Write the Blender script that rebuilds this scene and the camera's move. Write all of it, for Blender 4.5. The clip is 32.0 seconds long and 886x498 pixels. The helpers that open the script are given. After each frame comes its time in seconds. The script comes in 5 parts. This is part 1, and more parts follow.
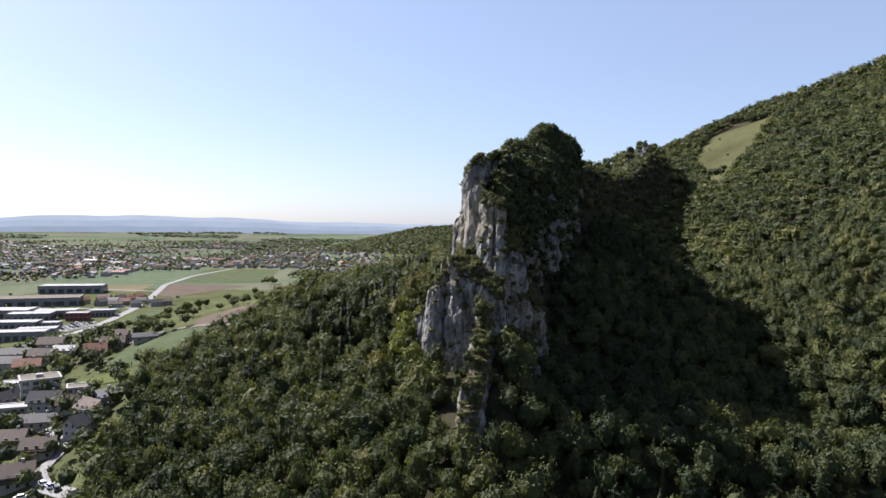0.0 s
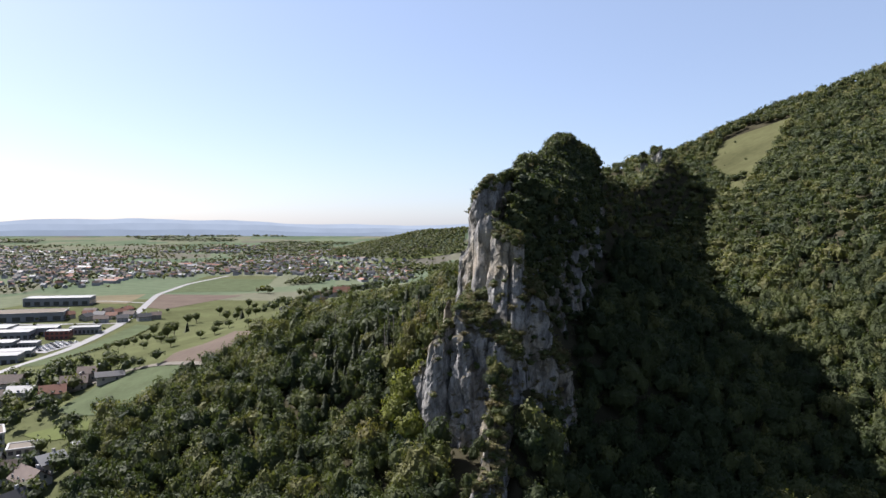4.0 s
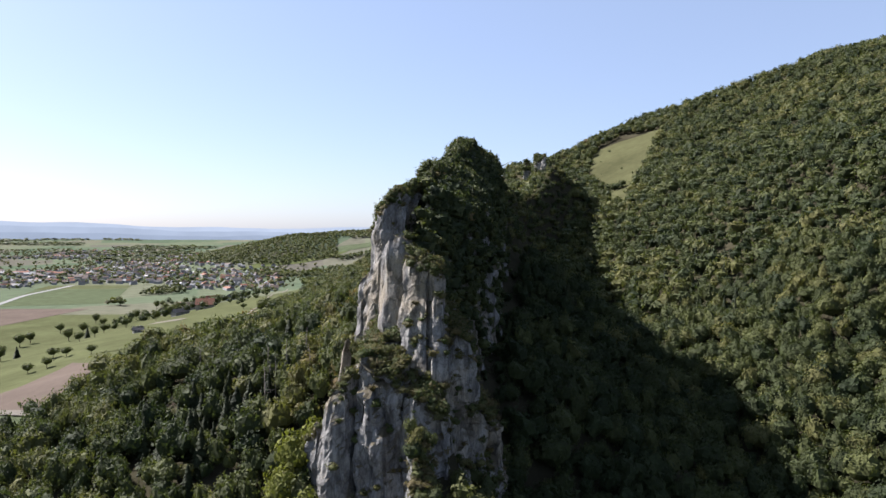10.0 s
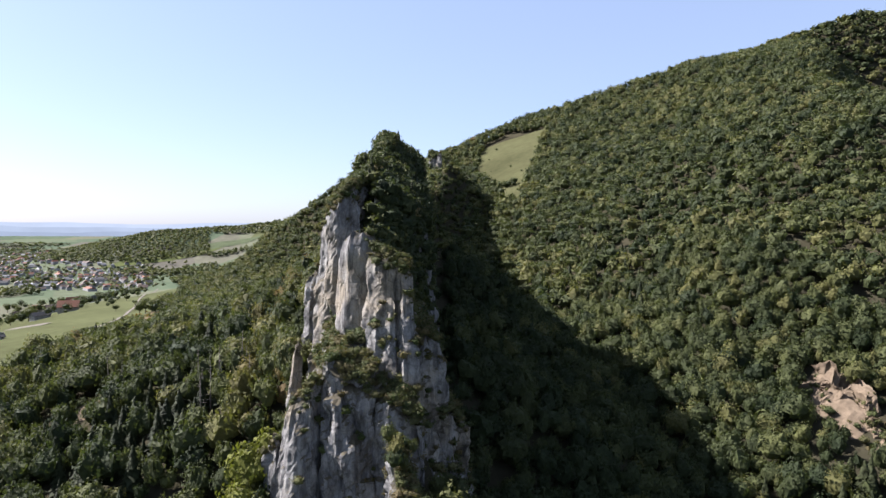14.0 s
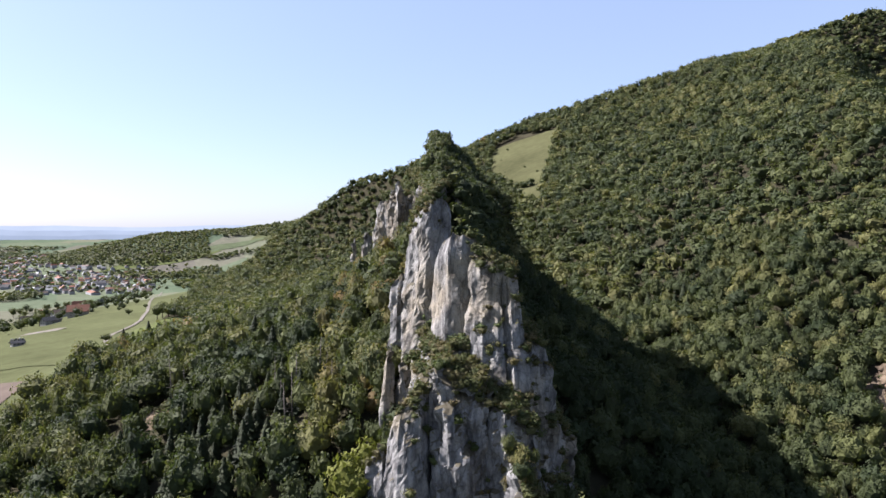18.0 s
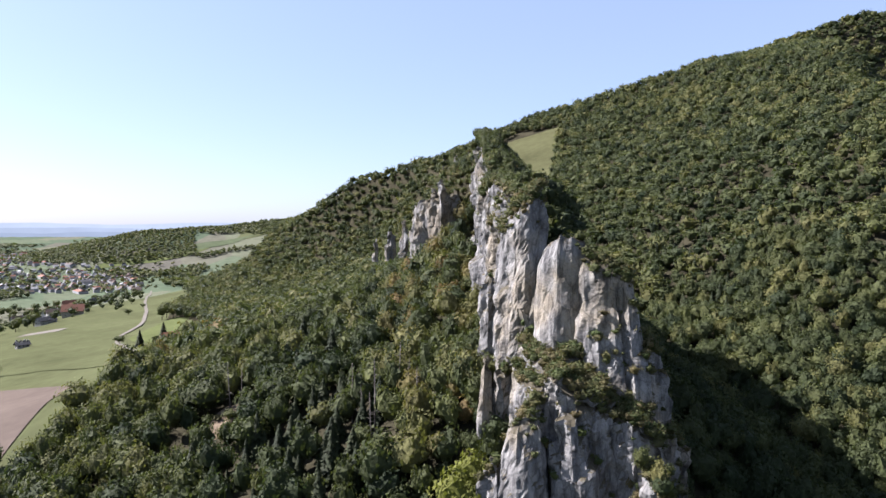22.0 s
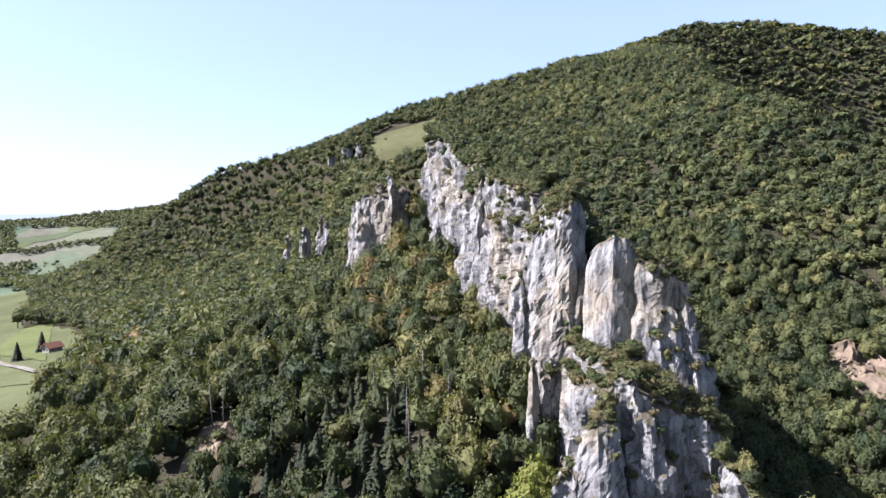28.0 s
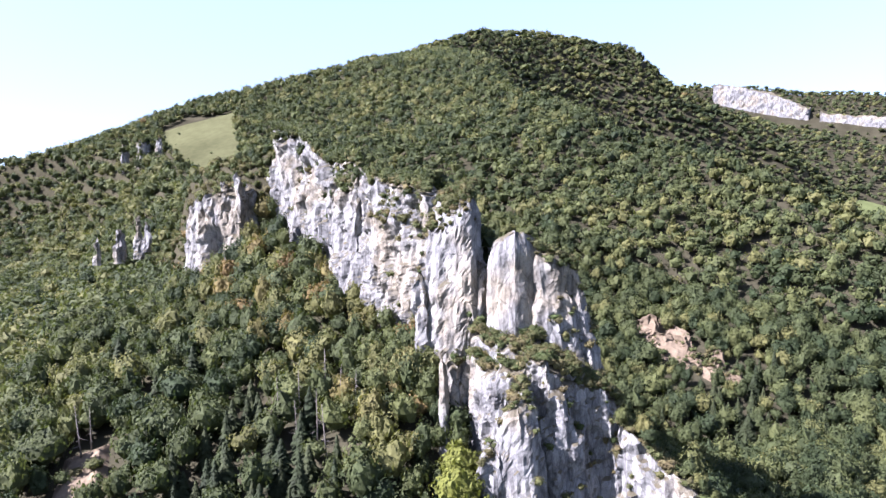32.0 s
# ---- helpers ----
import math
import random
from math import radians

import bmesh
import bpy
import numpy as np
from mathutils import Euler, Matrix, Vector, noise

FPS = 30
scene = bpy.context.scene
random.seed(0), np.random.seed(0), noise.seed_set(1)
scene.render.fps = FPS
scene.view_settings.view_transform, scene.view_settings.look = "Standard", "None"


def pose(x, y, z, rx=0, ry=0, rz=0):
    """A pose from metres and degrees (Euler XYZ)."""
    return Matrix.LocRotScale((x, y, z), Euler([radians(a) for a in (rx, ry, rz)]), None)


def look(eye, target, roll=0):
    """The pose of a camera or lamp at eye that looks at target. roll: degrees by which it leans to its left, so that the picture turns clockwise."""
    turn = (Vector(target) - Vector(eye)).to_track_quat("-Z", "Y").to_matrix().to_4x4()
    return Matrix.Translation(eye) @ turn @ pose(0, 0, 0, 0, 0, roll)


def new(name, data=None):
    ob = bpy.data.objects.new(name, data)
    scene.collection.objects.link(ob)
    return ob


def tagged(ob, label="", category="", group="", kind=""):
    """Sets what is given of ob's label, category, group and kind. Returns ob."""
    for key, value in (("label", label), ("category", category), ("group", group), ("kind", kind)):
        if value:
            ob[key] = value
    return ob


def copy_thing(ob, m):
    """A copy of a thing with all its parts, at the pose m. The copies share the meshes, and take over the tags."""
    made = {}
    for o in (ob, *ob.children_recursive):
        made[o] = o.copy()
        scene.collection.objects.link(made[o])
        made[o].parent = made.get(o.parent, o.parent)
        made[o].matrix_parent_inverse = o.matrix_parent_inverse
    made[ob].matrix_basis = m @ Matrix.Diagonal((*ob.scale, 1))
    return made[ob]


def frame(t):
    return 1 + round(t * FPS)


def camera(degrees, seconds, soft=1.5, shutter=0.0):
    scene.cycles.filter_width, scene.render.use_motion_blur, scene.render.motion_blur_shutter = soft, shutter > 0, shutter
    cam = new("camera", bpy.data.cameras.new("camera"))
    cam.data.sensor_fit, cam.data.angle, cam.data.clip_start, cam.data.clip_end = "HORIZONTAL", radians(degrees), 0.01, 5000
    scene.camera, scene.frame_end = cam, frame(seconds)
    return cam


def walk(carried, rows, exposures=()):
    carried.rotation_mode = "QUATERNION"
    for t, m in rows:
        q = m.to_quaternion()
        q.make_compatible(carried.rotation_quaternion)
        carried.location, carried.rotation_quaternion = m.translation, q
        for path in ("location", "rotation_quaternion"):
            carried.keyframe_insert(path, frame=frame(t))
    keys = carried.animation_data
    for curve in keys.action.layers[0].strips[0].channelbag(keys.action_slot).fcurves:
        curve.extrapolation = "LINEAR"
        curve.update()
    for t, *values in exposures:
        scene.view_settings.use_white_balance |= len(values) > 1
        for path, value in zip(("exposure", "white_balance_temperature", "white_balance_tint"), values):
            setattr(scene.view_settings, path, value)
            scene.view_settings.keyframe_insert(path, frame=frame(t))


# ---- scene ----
cam = camera(66.2, 32.0)
PATH = [
    (0, (11.90, 3.60, 102.79), (11.355, 13.584, 102.476), 0.63),
    (1, (11.30, 13.95, 105.49), (10.760, 23.926, 105.171), 0.58),
    (2, (10.59, 24.43, 107.97), (10.062, 34.410, 107.658), 0.47),
    (3, (9.81, 34.59, 110.65), (9.277, 44.573, 110.337), 0.36),
    (3.5, (9.36, 39.15, 112.09), (8.811, 49.126, 111.769), 0.31),
    (5.5, (7.40, 56.25, 116.92), (6.825, 66.232, 116.615), 0.23),
    (6, (7.08, 60.27, 117.62), (6.494, 70.250, 117.307), 0.22),
    (7, (6.14, 67.28, 117.78), (5.550, 77.261, 117.484), 0.23),
    (8, (5.08, 72.78, 117.86), (4.562, 82.759, 117.590), 0.24),
    (9, (3.26, 76.57, 118.06), (3.617, 86.564, 117.797), 0.30),
    (10, (0.42, 79.00, 118.11), (1.754, 88.909, 117.845), 0.44),
    (11, (-3.28, 81.10, 118.05), (-1.344, 90.908, 117.769), 0.59),
    (12, (-7.73, 83.39, 117.91), (-5.263, 93.081, 117.614), 0.70),
    (13, (-12.52, 85.96, 117.67), (-9.623, 95.522, 117.388), 0.65),
    (14, (-17.24, 88.53, 117.86), (-14.100, 98.015, 117.557), 0.55),
    (14.5, (-19.63, 90.01, 117.82), (-16.487, 99.500, 117.523), 0.46),
    (16.5, (-29.27, 95.43, 117.81), (-26.131, 104.922, 117.510), 0.31),
    (17, (-31.64, 96.85, 117.77), (-28.501, 106.345, 117.483), 0.26),
    (18, (-36.53, 99.93, 117.93), (-33.297, 109.386, 117.642), 0.19),
    (19, (-41.70, 103.35, 118.20), (-38.403, 112.782, 117.892), 0.18),
    (20, (-46.85, 106.77, 118.20), (-43.506, 116.186, 117.899), 0.16),
    (21, (-51.96, 110.19, 118.53), (-48.573, 119.596, 118.202), 0.22),
    (22, (-57.31, 114.18, 118.54), (-53.807, 123.541, 118.223), 0.33),
    (23, (-62.77, 117.93, 118.73), (-59.124, 127.234, 118.402), 0.34),
    (24, (-68.30, 121.85, 119.25), (-64.384, 131.041, 118.888), 0.35),
    (24.5, (-71.14, 123.75, 119.49), (-67.042, 132.865, 119.113), 0.34),
    (26.5, (-82.41, 131.32, 120.01), (-77.606, 140.085, 119.601), 0.25),
    (27, (-85.31, 133.27, 120.22), (-80.248, 141.879, 119.800), 0.20),
    (28, (-90.96, 137.12, 120.77), (-85.420, 145.435, 120.308), -0.04),
    (29, (-96.84, 140.39, 121.32), (-90.632, 148.215, 120.825), -0.19),
    (30, (-102.29, 144.01, 121.65), (-95.334, 151.179, 121.126), -0.45),
    (31, (-107.09, 147.70, 121.69), (-99.648, 154.351, 121.148), -0.79),
    (32, (-111.32, 151.27, 121.54), (-103.501, 157.482, 120.990), -1.18),
]
walk(cam, [(t, look(eye, target, roll)) for t, eye, target, roll in PATH],
     exposures=[(0, 1.8, 5980, 17), (7, 1.8, 5980, 17), (13, 2.06, 5930, 19), (21, 2.1, 5830, 21), (28, 2.42, 5620, 24), (32, 2.8, 5500, 28)])

# ---- world, sun ----
SUN_AZ, SUN_EL = radians(-55), radians(42.5)
SUN_DIR = Vector((math.sin(SUN_AZ) * math.cos(SUN_EL), math.cos(SUN_AZ) * math.cos(SUN_EL), math.sin(SUN_EL)))
world = bpy.data.worlds.new("sky")
scene.world = world
world.use_nodes = True
wn = world.node_tree
sky = wn.nodes.new("ShaderNodeTexSky")
sky.sky_type, sky.sun_disc = "NISHITA", False
sky.sun_elevation, sky.sun_rotation = SUN_EL, SUN_AZ
sky.altitude, sky.air_density, sky.dust_density, sky.ozone_density = 100, 0.85, 1.0, 1.3
hazy = wn.nodes.new("ShaderNodeMix")
hazy.data_type = "RGBA"
hazy.inputs[0].default_value, hazy.inputs[7].default_value = 0.29, (6.9, 8.1, 9.6, 1)
wn.links.new(sky.outputs[0], hazy.inputs[6])
wn.links.new(hazy.outputs[2], wn.nodes["Background"].inputs[0])
wn.nodes["Background"].inputs[1].default_value = 0.037
sun_data = bpy.data.lights.new("sun", "SUN")
sun_data.energy, sun_data.angle, sun_data.color = 5.0, radians(0.53), (1.0, 0.94, 0.84)
sun = new("sun", sun_data)
sun.matrix_world = look(SUN_DIR * 500, (0, 0, 0))


# ---- materials ----
def nodes_of(name):
    m = bpy.data.materials.new(name)
    m.use_nodes = True
    nt = m.node_tree
    return m, nt, nt.nodes["Principled BSDF"]


def add(nt, kind, **values):
    n = nt.nodes.new(kind)
    for key, v in values.items():
        if key in n.inputs:
            n.inputs[key].default_value = v
    return n


def ramp(nt, fac, stops):
    r = nt.nodes.new("ShaderNodeValToRGB")
    while len(r.color_ramp.elements) < len(stops):
        r.color_ramp.elements.new(0.5)
    for e, (p, c) in zip(r.color_ramp.elements, stops):
        e.position, e.color = p, (*c, 1)
    nt.links.new(fac, r.inputs[0])
    return r.outputs[0]


def mixed(nt, fac, a, b, mode="MIX"):
    n = nt.nodes.new("ShaderNodeMix")
    n.data_type, n.blend_type = "RGBA", mode
    for sock, v in ((n.inputs[0], fac), (n.inputs[6], a), (n.inputs[7], b)):
        if isinstance(v, (int, float)):
            sock.default_value = v
        elif isinstance(v, tuple):
            sock.default_value = (*v, 1)
        else:
            nt.links.new(v, sock)
    return n.outputs[2]


def noise_of(nt, scale, detail=4.0, rough=0.55, stretch=None, coord="Object"):
    tc = nt.nodes.new("ShaderNodeTexCoord")
    src = tc.outputs[coord]
    if stretch:
        mp = nt.nodes.new("ShaderNodeMapping")
        mp.inputs["Scale"].default_value = stretch
        nt.links.new(src, mp.inputs[0])
        src = mp.outputs[0]
    n = add(nt, "ShaderNodeTexNoise", Scale=scale, Detail=detail, Roughness=rough)
    nt.links.new(src, n.inputs["Vector"])
    return n.outputs[0]


def bumped(nt, bsdf, height, strength=0.5, distance=0.2):
    b = add(nt, "ShaderNodeBump", Strength=strength, Distance=distance)
    nt.links.new(height, b.inputs["Height"])
    nt.links.new(b.outputs[0], bsdf.inputs["Normal"])


def plain(name, colour, rough=0.8, scale=0.4, spread=0.25, metal=0.0, bump=0.0):
    """A matt surface whose colour wanders by spread at two scales."""
    m, nt, b = nodes_of(name)
    lo = tuple(c * (1 - spread) for c in colour)
    hi = tuple(min(1, c * (1 + spread)) for c in colour)
    n1, n2 = noise_of(nt, scale), noise_of(nt, scale * 9, 3)
    c1 = ramp(nt, n1, [(0.3, lo), (0.7, hi)])
    nt.links.new(mixed(nt, 0.35, c1, ramp(nt, n2, [(0.3, lo), (0.7, hi)])), b.inputs["Base Color"])
    b.inputs["Roughness"].default_value, b.inputs["Metallic"].default_value = rough, metal
    b.inputs["Specular IOR Level"].default_value = 0.0 if rough >= 0.85 else 0.12 if rough >= 0.55 else 0.5
    if bump:
        bumped(nt, b, n2, bump, 0.1)
    return m


def foliage(name, stops, dark=0.65):
    """Leaves: the tree's own hue by its tint attribute, each leaf clump a little off."""
    m, nt, b = nodes_of(name)
    at = nt.nodes.new("ShaderNodeAttribute")
    at.attribute_name = "tint"
    hue = ramp(nt, at.outputs["Fac"], stops)
    geo = nt.nodes.new("ShaderNodeNewGeometry")
    each = ramp(nt, geo.outputs["Random Per Island"], [(0.0, (dark, dark, dark)), (1.0, (1.2, 1.2, 1.15))])
    c = mixed(nt, 1.0, hue, each, "MULTIPLY")
    c = mixed(nt, 1.0, c, ramp(nt, noise_of(nt, 0.7, 4, 0.7), [(0.32, (0.82, 0.82, 0.84)), (0.5, (1.0, 1.0, 1.0)), (0.68, (1.22, 1.2, 1.12))]), "MULTIPLY")
    nt.links.new(c, b.inputs["Base Color"])
    b.inputs["Roughness"].default_value = 0.7
    bumped(nt, b, noise_of(nt, 1.3, 4, 0.75), 0.35, 0.6)
    b.inputs["Specular IOR Level"].default_value = 0.12
    tr = nt.nodes.new("ShaderNodeBsdfTranslucent")
    nt.links.new(mixed(nt, 1.0, c, (1.0, 1.1, 0.5), "MULTIPLY"), tr.inputs[0])
    ms = add(nt, "ShaderNodeMixShader", Fac=0.3)
    nt.links.new(b.outputs[0], ms.inputs[1])
    nt.links.new(tr.outputs[0], ms.inputs[2])
    nt.links.new(ms.outputs[0], nt.nodes["Material Output"].inputs[0])
    return m


LEAF = foliage("broadleaf_foliage", [(0.0, (0.0217, 0.0306, 0.0133)), (0.35, (0.0407, 0.0492, 0.0197)), (0.6, (0.0633, 0.0706, 0.0260)),
                                     (0.82, (0.0946, 0.0888, 0.0330)), (0.94, (0.1059, 0.0769, 0.0312)), (1.0, (0.0992, 0.0611, 0.0284))], 0.86)
LIME = foliage("yellow_green_foliage", [(0.0, (0.08, 0.096, 0.02)), (1.0, (0.112, 0.108, 0.024))], 0.8)
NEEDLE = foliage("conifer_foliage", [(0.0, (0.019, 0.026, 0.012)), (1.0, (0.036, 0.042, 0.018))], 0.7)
SHRUB = foliage("shrub_foliage", [(0.0, (0.042, 0.056, 0.02)), (0.5, (0.075, 0.078, 0.032)), (1.0, (0.1, 0.08, 0.04))])


def add_noise(nt, scale):
    n = add(nt, "ShaderNodeTexNoise", Scale=scale, Detail=3.0)
    tc = nt.nodes.new("ShaderNodeTexCoord")
    nt.links.new(tc.outputs["Object"], n.inputs["Vector"])
    return n.outputs["Color"]


def limestone():
    m, nt, b = nodes_of("weathered_limestone")
    big = noise_of(nt, 0.06, 5)
    blotch = noise_of(nt, 0.38, 7, 0.7, (1, 1, 0.45))
    streak = noise_of(nt, 0.8, 5, 0.6, (1, 1, 0.07))
    fine = noise_of(nt, 2.2, 6, 0.75)
    base = ramp(nt, blotch, [(0.33, (0.066, 0.064, 0.062)), (0.43, (0.128, 0.125, 0.118)), (0.52, (0.196, 0.192, 0.18)), (0.72, (0.252, 0.245, 0.226))])
    ochre = ramp(nt, big, [(0.4, (0.8, 0.8, 0.82)), (0.5, (1, 1, 1)), (0.6, (1.0, 0.89, 0.72)), (0.72, (0.84, 0.83, 0.8))])
    c = mixed(nt, 1.0, base, ochre, "MULTIPLY")
    c = mixed(nt, 0.62, c, ramp(nt, streak, [(0.38, (0.3, 0.3, 0.32)), (0.5, (1, 1, 1))]), "MULTIPLY")
    c = mixed(nt, 0.5, c, ramp(nt, fine, [(0.34, (0.3, 0.3, 0.3)), (0.5, (0.95, 0.95, 0.95)), (0.7, (1.15, 1.15, 1.13))]), "MULTIPLY")
    # joints and cracks
    tc = nt.nodes.new("ShaderNodeTexCoord")
    mp = nt.nodes.new("ShaderNodeMapping")
    mp.inputs["Scale"].default_value, mp.inputs["Rotation"].default_value = (1, 1, 0.42), (0.25, 0.2, 0)
    nt.links.new(tc.outputs["Object"], mp.inputs[0])
    wob = mixed(nt, 0.16, mp.outputs[0], add_noise(nt, 0.7), "ADD")
    vo = add(nt, "ShaderNodeTexVoronoi", Scale=0.4)
    vo.feature = "DISTANCE_TO_EDGE"
    nt.links.new(wob, vo.inputs["Vector"])
    joint = ramp(nt, vo.outputs["Distance"], [(0.0, (0.25, 0.25, 0.25)), (0.035, (1, 1, 1))])
    c = mixed(nt, 0.5, c, joint, "MULTIPLY")
    # lichen and thin soil on the ledges
    geo = nt.nodes.new("ShaderNodeNewGeometry")
    sep = nt.nodes.new("ShaderNodeSeparateXYZ")
    nt.links.new(geo.outputs["Normal"], sep.inputs[0])
    add_n = nt.nodes.new("ShaderNodeMath")
    add_n.operation = "MULTIPLY_ADD"
    nt.links.new(fine, add_n.inputs[0])
    add_n.inputs[1].default_value = 0.8
    nt.links.new(sep.outputs[2], add_n.inputs[2])
    ledge = ramp(nt, add_n.outputs[0], [(0.8, (0, 0, 0)), (1.05, (1, 1, 1))])
    c = mixed(nt, ledge, c, (0.06, 0.052, 0.034))
    nt.links.new(c, b.inputs["Base Color"])
    b.inputs["Roughness"].default_value = 0.92
    b.inputs["Specular IOR Level"].default_value = 0.15
    mix_h = mixed(nt, 0.25, mixed(nt, 0.5, blotch, fine), joint)
    bumped(nt, b, mix_h, 0.9, 0.4)
    return m


LIMESTONE = limestone()
SOIL = plain("woodland_floor", (0.03, 0.0275, 0.0175), 0.95, 0.05, 0.35)
PASTURE = plain("meadow_grass", (0.056, 0.061, 0.030), 0.85, 0.02, 0.28, bump=0.3)
PASTURE_DRY = plain("dry_hill_pasture", (0.05, 0.051, 0.025), 0.88, 0.02, 0.3, bump=0.3)
LAWN = plain("bright_lawn", (0.063, 0.073, 0.030), 0.85, 0.05, 0.2)
CROP = plain("maize_field", (0.054, 0.065, 0.037), 0.85, 0.06, 0.22, bump=0.5)
TILLED = plain("ploughed_earth", (0.078, 0.063, 0.052), 0.95, 0.03, 0.18, bump=0.5)
STUBBLE = plain("stubble_field", (0.098, 0.085, 0.057), 0.9, 0.02, 0.2)
ROAD = plain("pale_asphalt", (0.118, 0.116, 0.114), 0.75, 0.08, 0.12)
GRAVEL = plain("pale_gravel", (0.115, 0.106, 0.09), 0.9, 0.1, 0.2)
SCREE = plain("bare_ochre_scree", (0.115, 0.089, 0.062), 0.95, 0.12, 0.38, bump=0.8)
BARK = plain("grey_brown_bark", (0.0599, 0.0474, 0.0374), 0.9, 1.5, 0.3)


def farmland():
    """Far fields: one crop to each cell, in greens and straw."""
    m, nt, b = nodes_of("far_fields")
    tc = nt.nodes.new("ShaderNodeTexCoord")
    mp = nt.nodes.new("ShaderNodeMapping")
    mp.inputs["Scale"].default_value, mp.inputs["Rotation"].default_value = (1, 0.42, 1), (0, 0, 0.35)
    nt.links.new(tc.outputs["Object"], mp.inputs[0])
    vo = add(nt, "ShaderNodeTexVoronoi", Scale=0.0075, Randomness=0.85)
    nt.links.new(mp.outputs[0], vo.inputs["Vector"])
    sp = nt.nodes.new("ShaderNodeSeparateColor")
    nt.links.new(vo.outputs["Color"], sp.inputs[0])
    c = ramp(nt, sp.outputs[0], [(0.0, (0.053, 0.07, 0.045)), (0.35, (0.063, 0.08, 0.051)), (0.6, (0.075, 0.087, 0.056)), (0.8, (0.088, 0.09, 0.062)), (1.0, (0.072, 0.068, 0.056))])
    n = ramp(nt, noise_of(nt, 0.05), [(0.3, (0.85, 0.85, 0.85)), (0.7, (1.15, 1.15, 1.15))])
    nt.links.new(mixed(nt, 1.0, c, n, "MULTIPLY"), b.inputs["Base Color"])
    b.inputs["Roughness"].default_value = 0.9
    b.inputs["Specular IOR Level"].default_value = 0.0
    return m


FARMLAND = farmland()
DEAD = plain("bleached_dead_wood", (0.0998, 0.0897, 0.0796), 0.9, 1.5, 0.3)


# ---- the lie of the land ----
def line_of(nodes):
    """A smooth function through (y, value) nodes."""
    ys, vs = [a for a, b in nodes], [b for a, b in nodes]
    return lambda y: np.interp(y, ys, vs)


ridge_x = line_of([(0, 28), (183, 13), (213, 13), (245, 14), (291, 26), (333, 40), (365, 52), (442, 82), (647, 168), (690, 175), (800, 176), (910, 128), (1040, 55)])
south_foot = line_of([(0, 0), (100, 14), (150, 38), (183, 55), (213, 60), (224, 65), (240, 80), (252, 88), (268, 94), (280, 96), (291, 100), (306, 105), (331, 112), (358, 112), (372, 109), (442, 113), (540, 132), (640, 161), (690, 167), (800, 178), (910, 167), (1040, 100), (1250, 15)])
crest_z = line_of([(0, 0), (100, 18), (150, 38), (160, 44), (172, 54), (183, 66), (206, 78), (222, 94), (233, 107), (250, 122), (291, 130), (322, 140), (346, 147), (370, 141), (425, 141), (500, 139), (600, 160), (630, 176), (655, 180), (690, 175), (800, 187), (910, 173), (1040, 100), (1250, 15)])
spur_x = line_of([(100, 290), (225, 312), (404, 370), (470, 404), (508, 432), (548, 476), (700, 610), (800, 720), (1000, 900)])
top_y = line_of([(200, 1080), (267, 1026), (314, 964), (395, 890), (480, 770), (600, 780), (800, 790), (1100, 740)])


def soft_max(a, b, k=5.0):
    h = np.clip(0.5 + 0.5 * (a - b) / k, 0, 1)
    return b + (a - b) * h + k * h * (1 - h)


def ridge_of(x, y, nodes, slope):
    """The height of a ridge along nodes (x, y, z) whose flanks fall by slope."""
    best = np.full(np.shape(x), -1e3)
    for (x0, y0, z0), (x1, y1, z1) in zip(nodes, nodes[1:]):
        dx, dy = x1 - x0, y1 - y0
        f = np.clip(((x - x0) * dx + (y - y0) * dy) / (dx * dx + dy * dy), 0, 1)
        d = np.hypot(x - x0 - f * dx, y - y0 - f * dy)
        best = np.maximum(best, z0 + f * (z1 - z0) - slope * (np.sqrt(d * d + 900) - 30))
    return best


def rough_ground(x, y, size):
    """Smooth gullies and swells, a sum of crossed waves."""
    s = 0
    for k, (a, b, p) in enumerate(((1.0, 0.35, 0.3), (-0.55, 0.9, 1.9), (0.8, -0.75, 4.1), (0.25, 1.3, 2.2))):
        f = (1.0 + 0.55 * k) / size
        s = s + np.sin((a * x + b * y) * f + p + 1.3 * np.sin((b * x - a * y) * f * 0.6 + k)) / (1 + k)
    return s


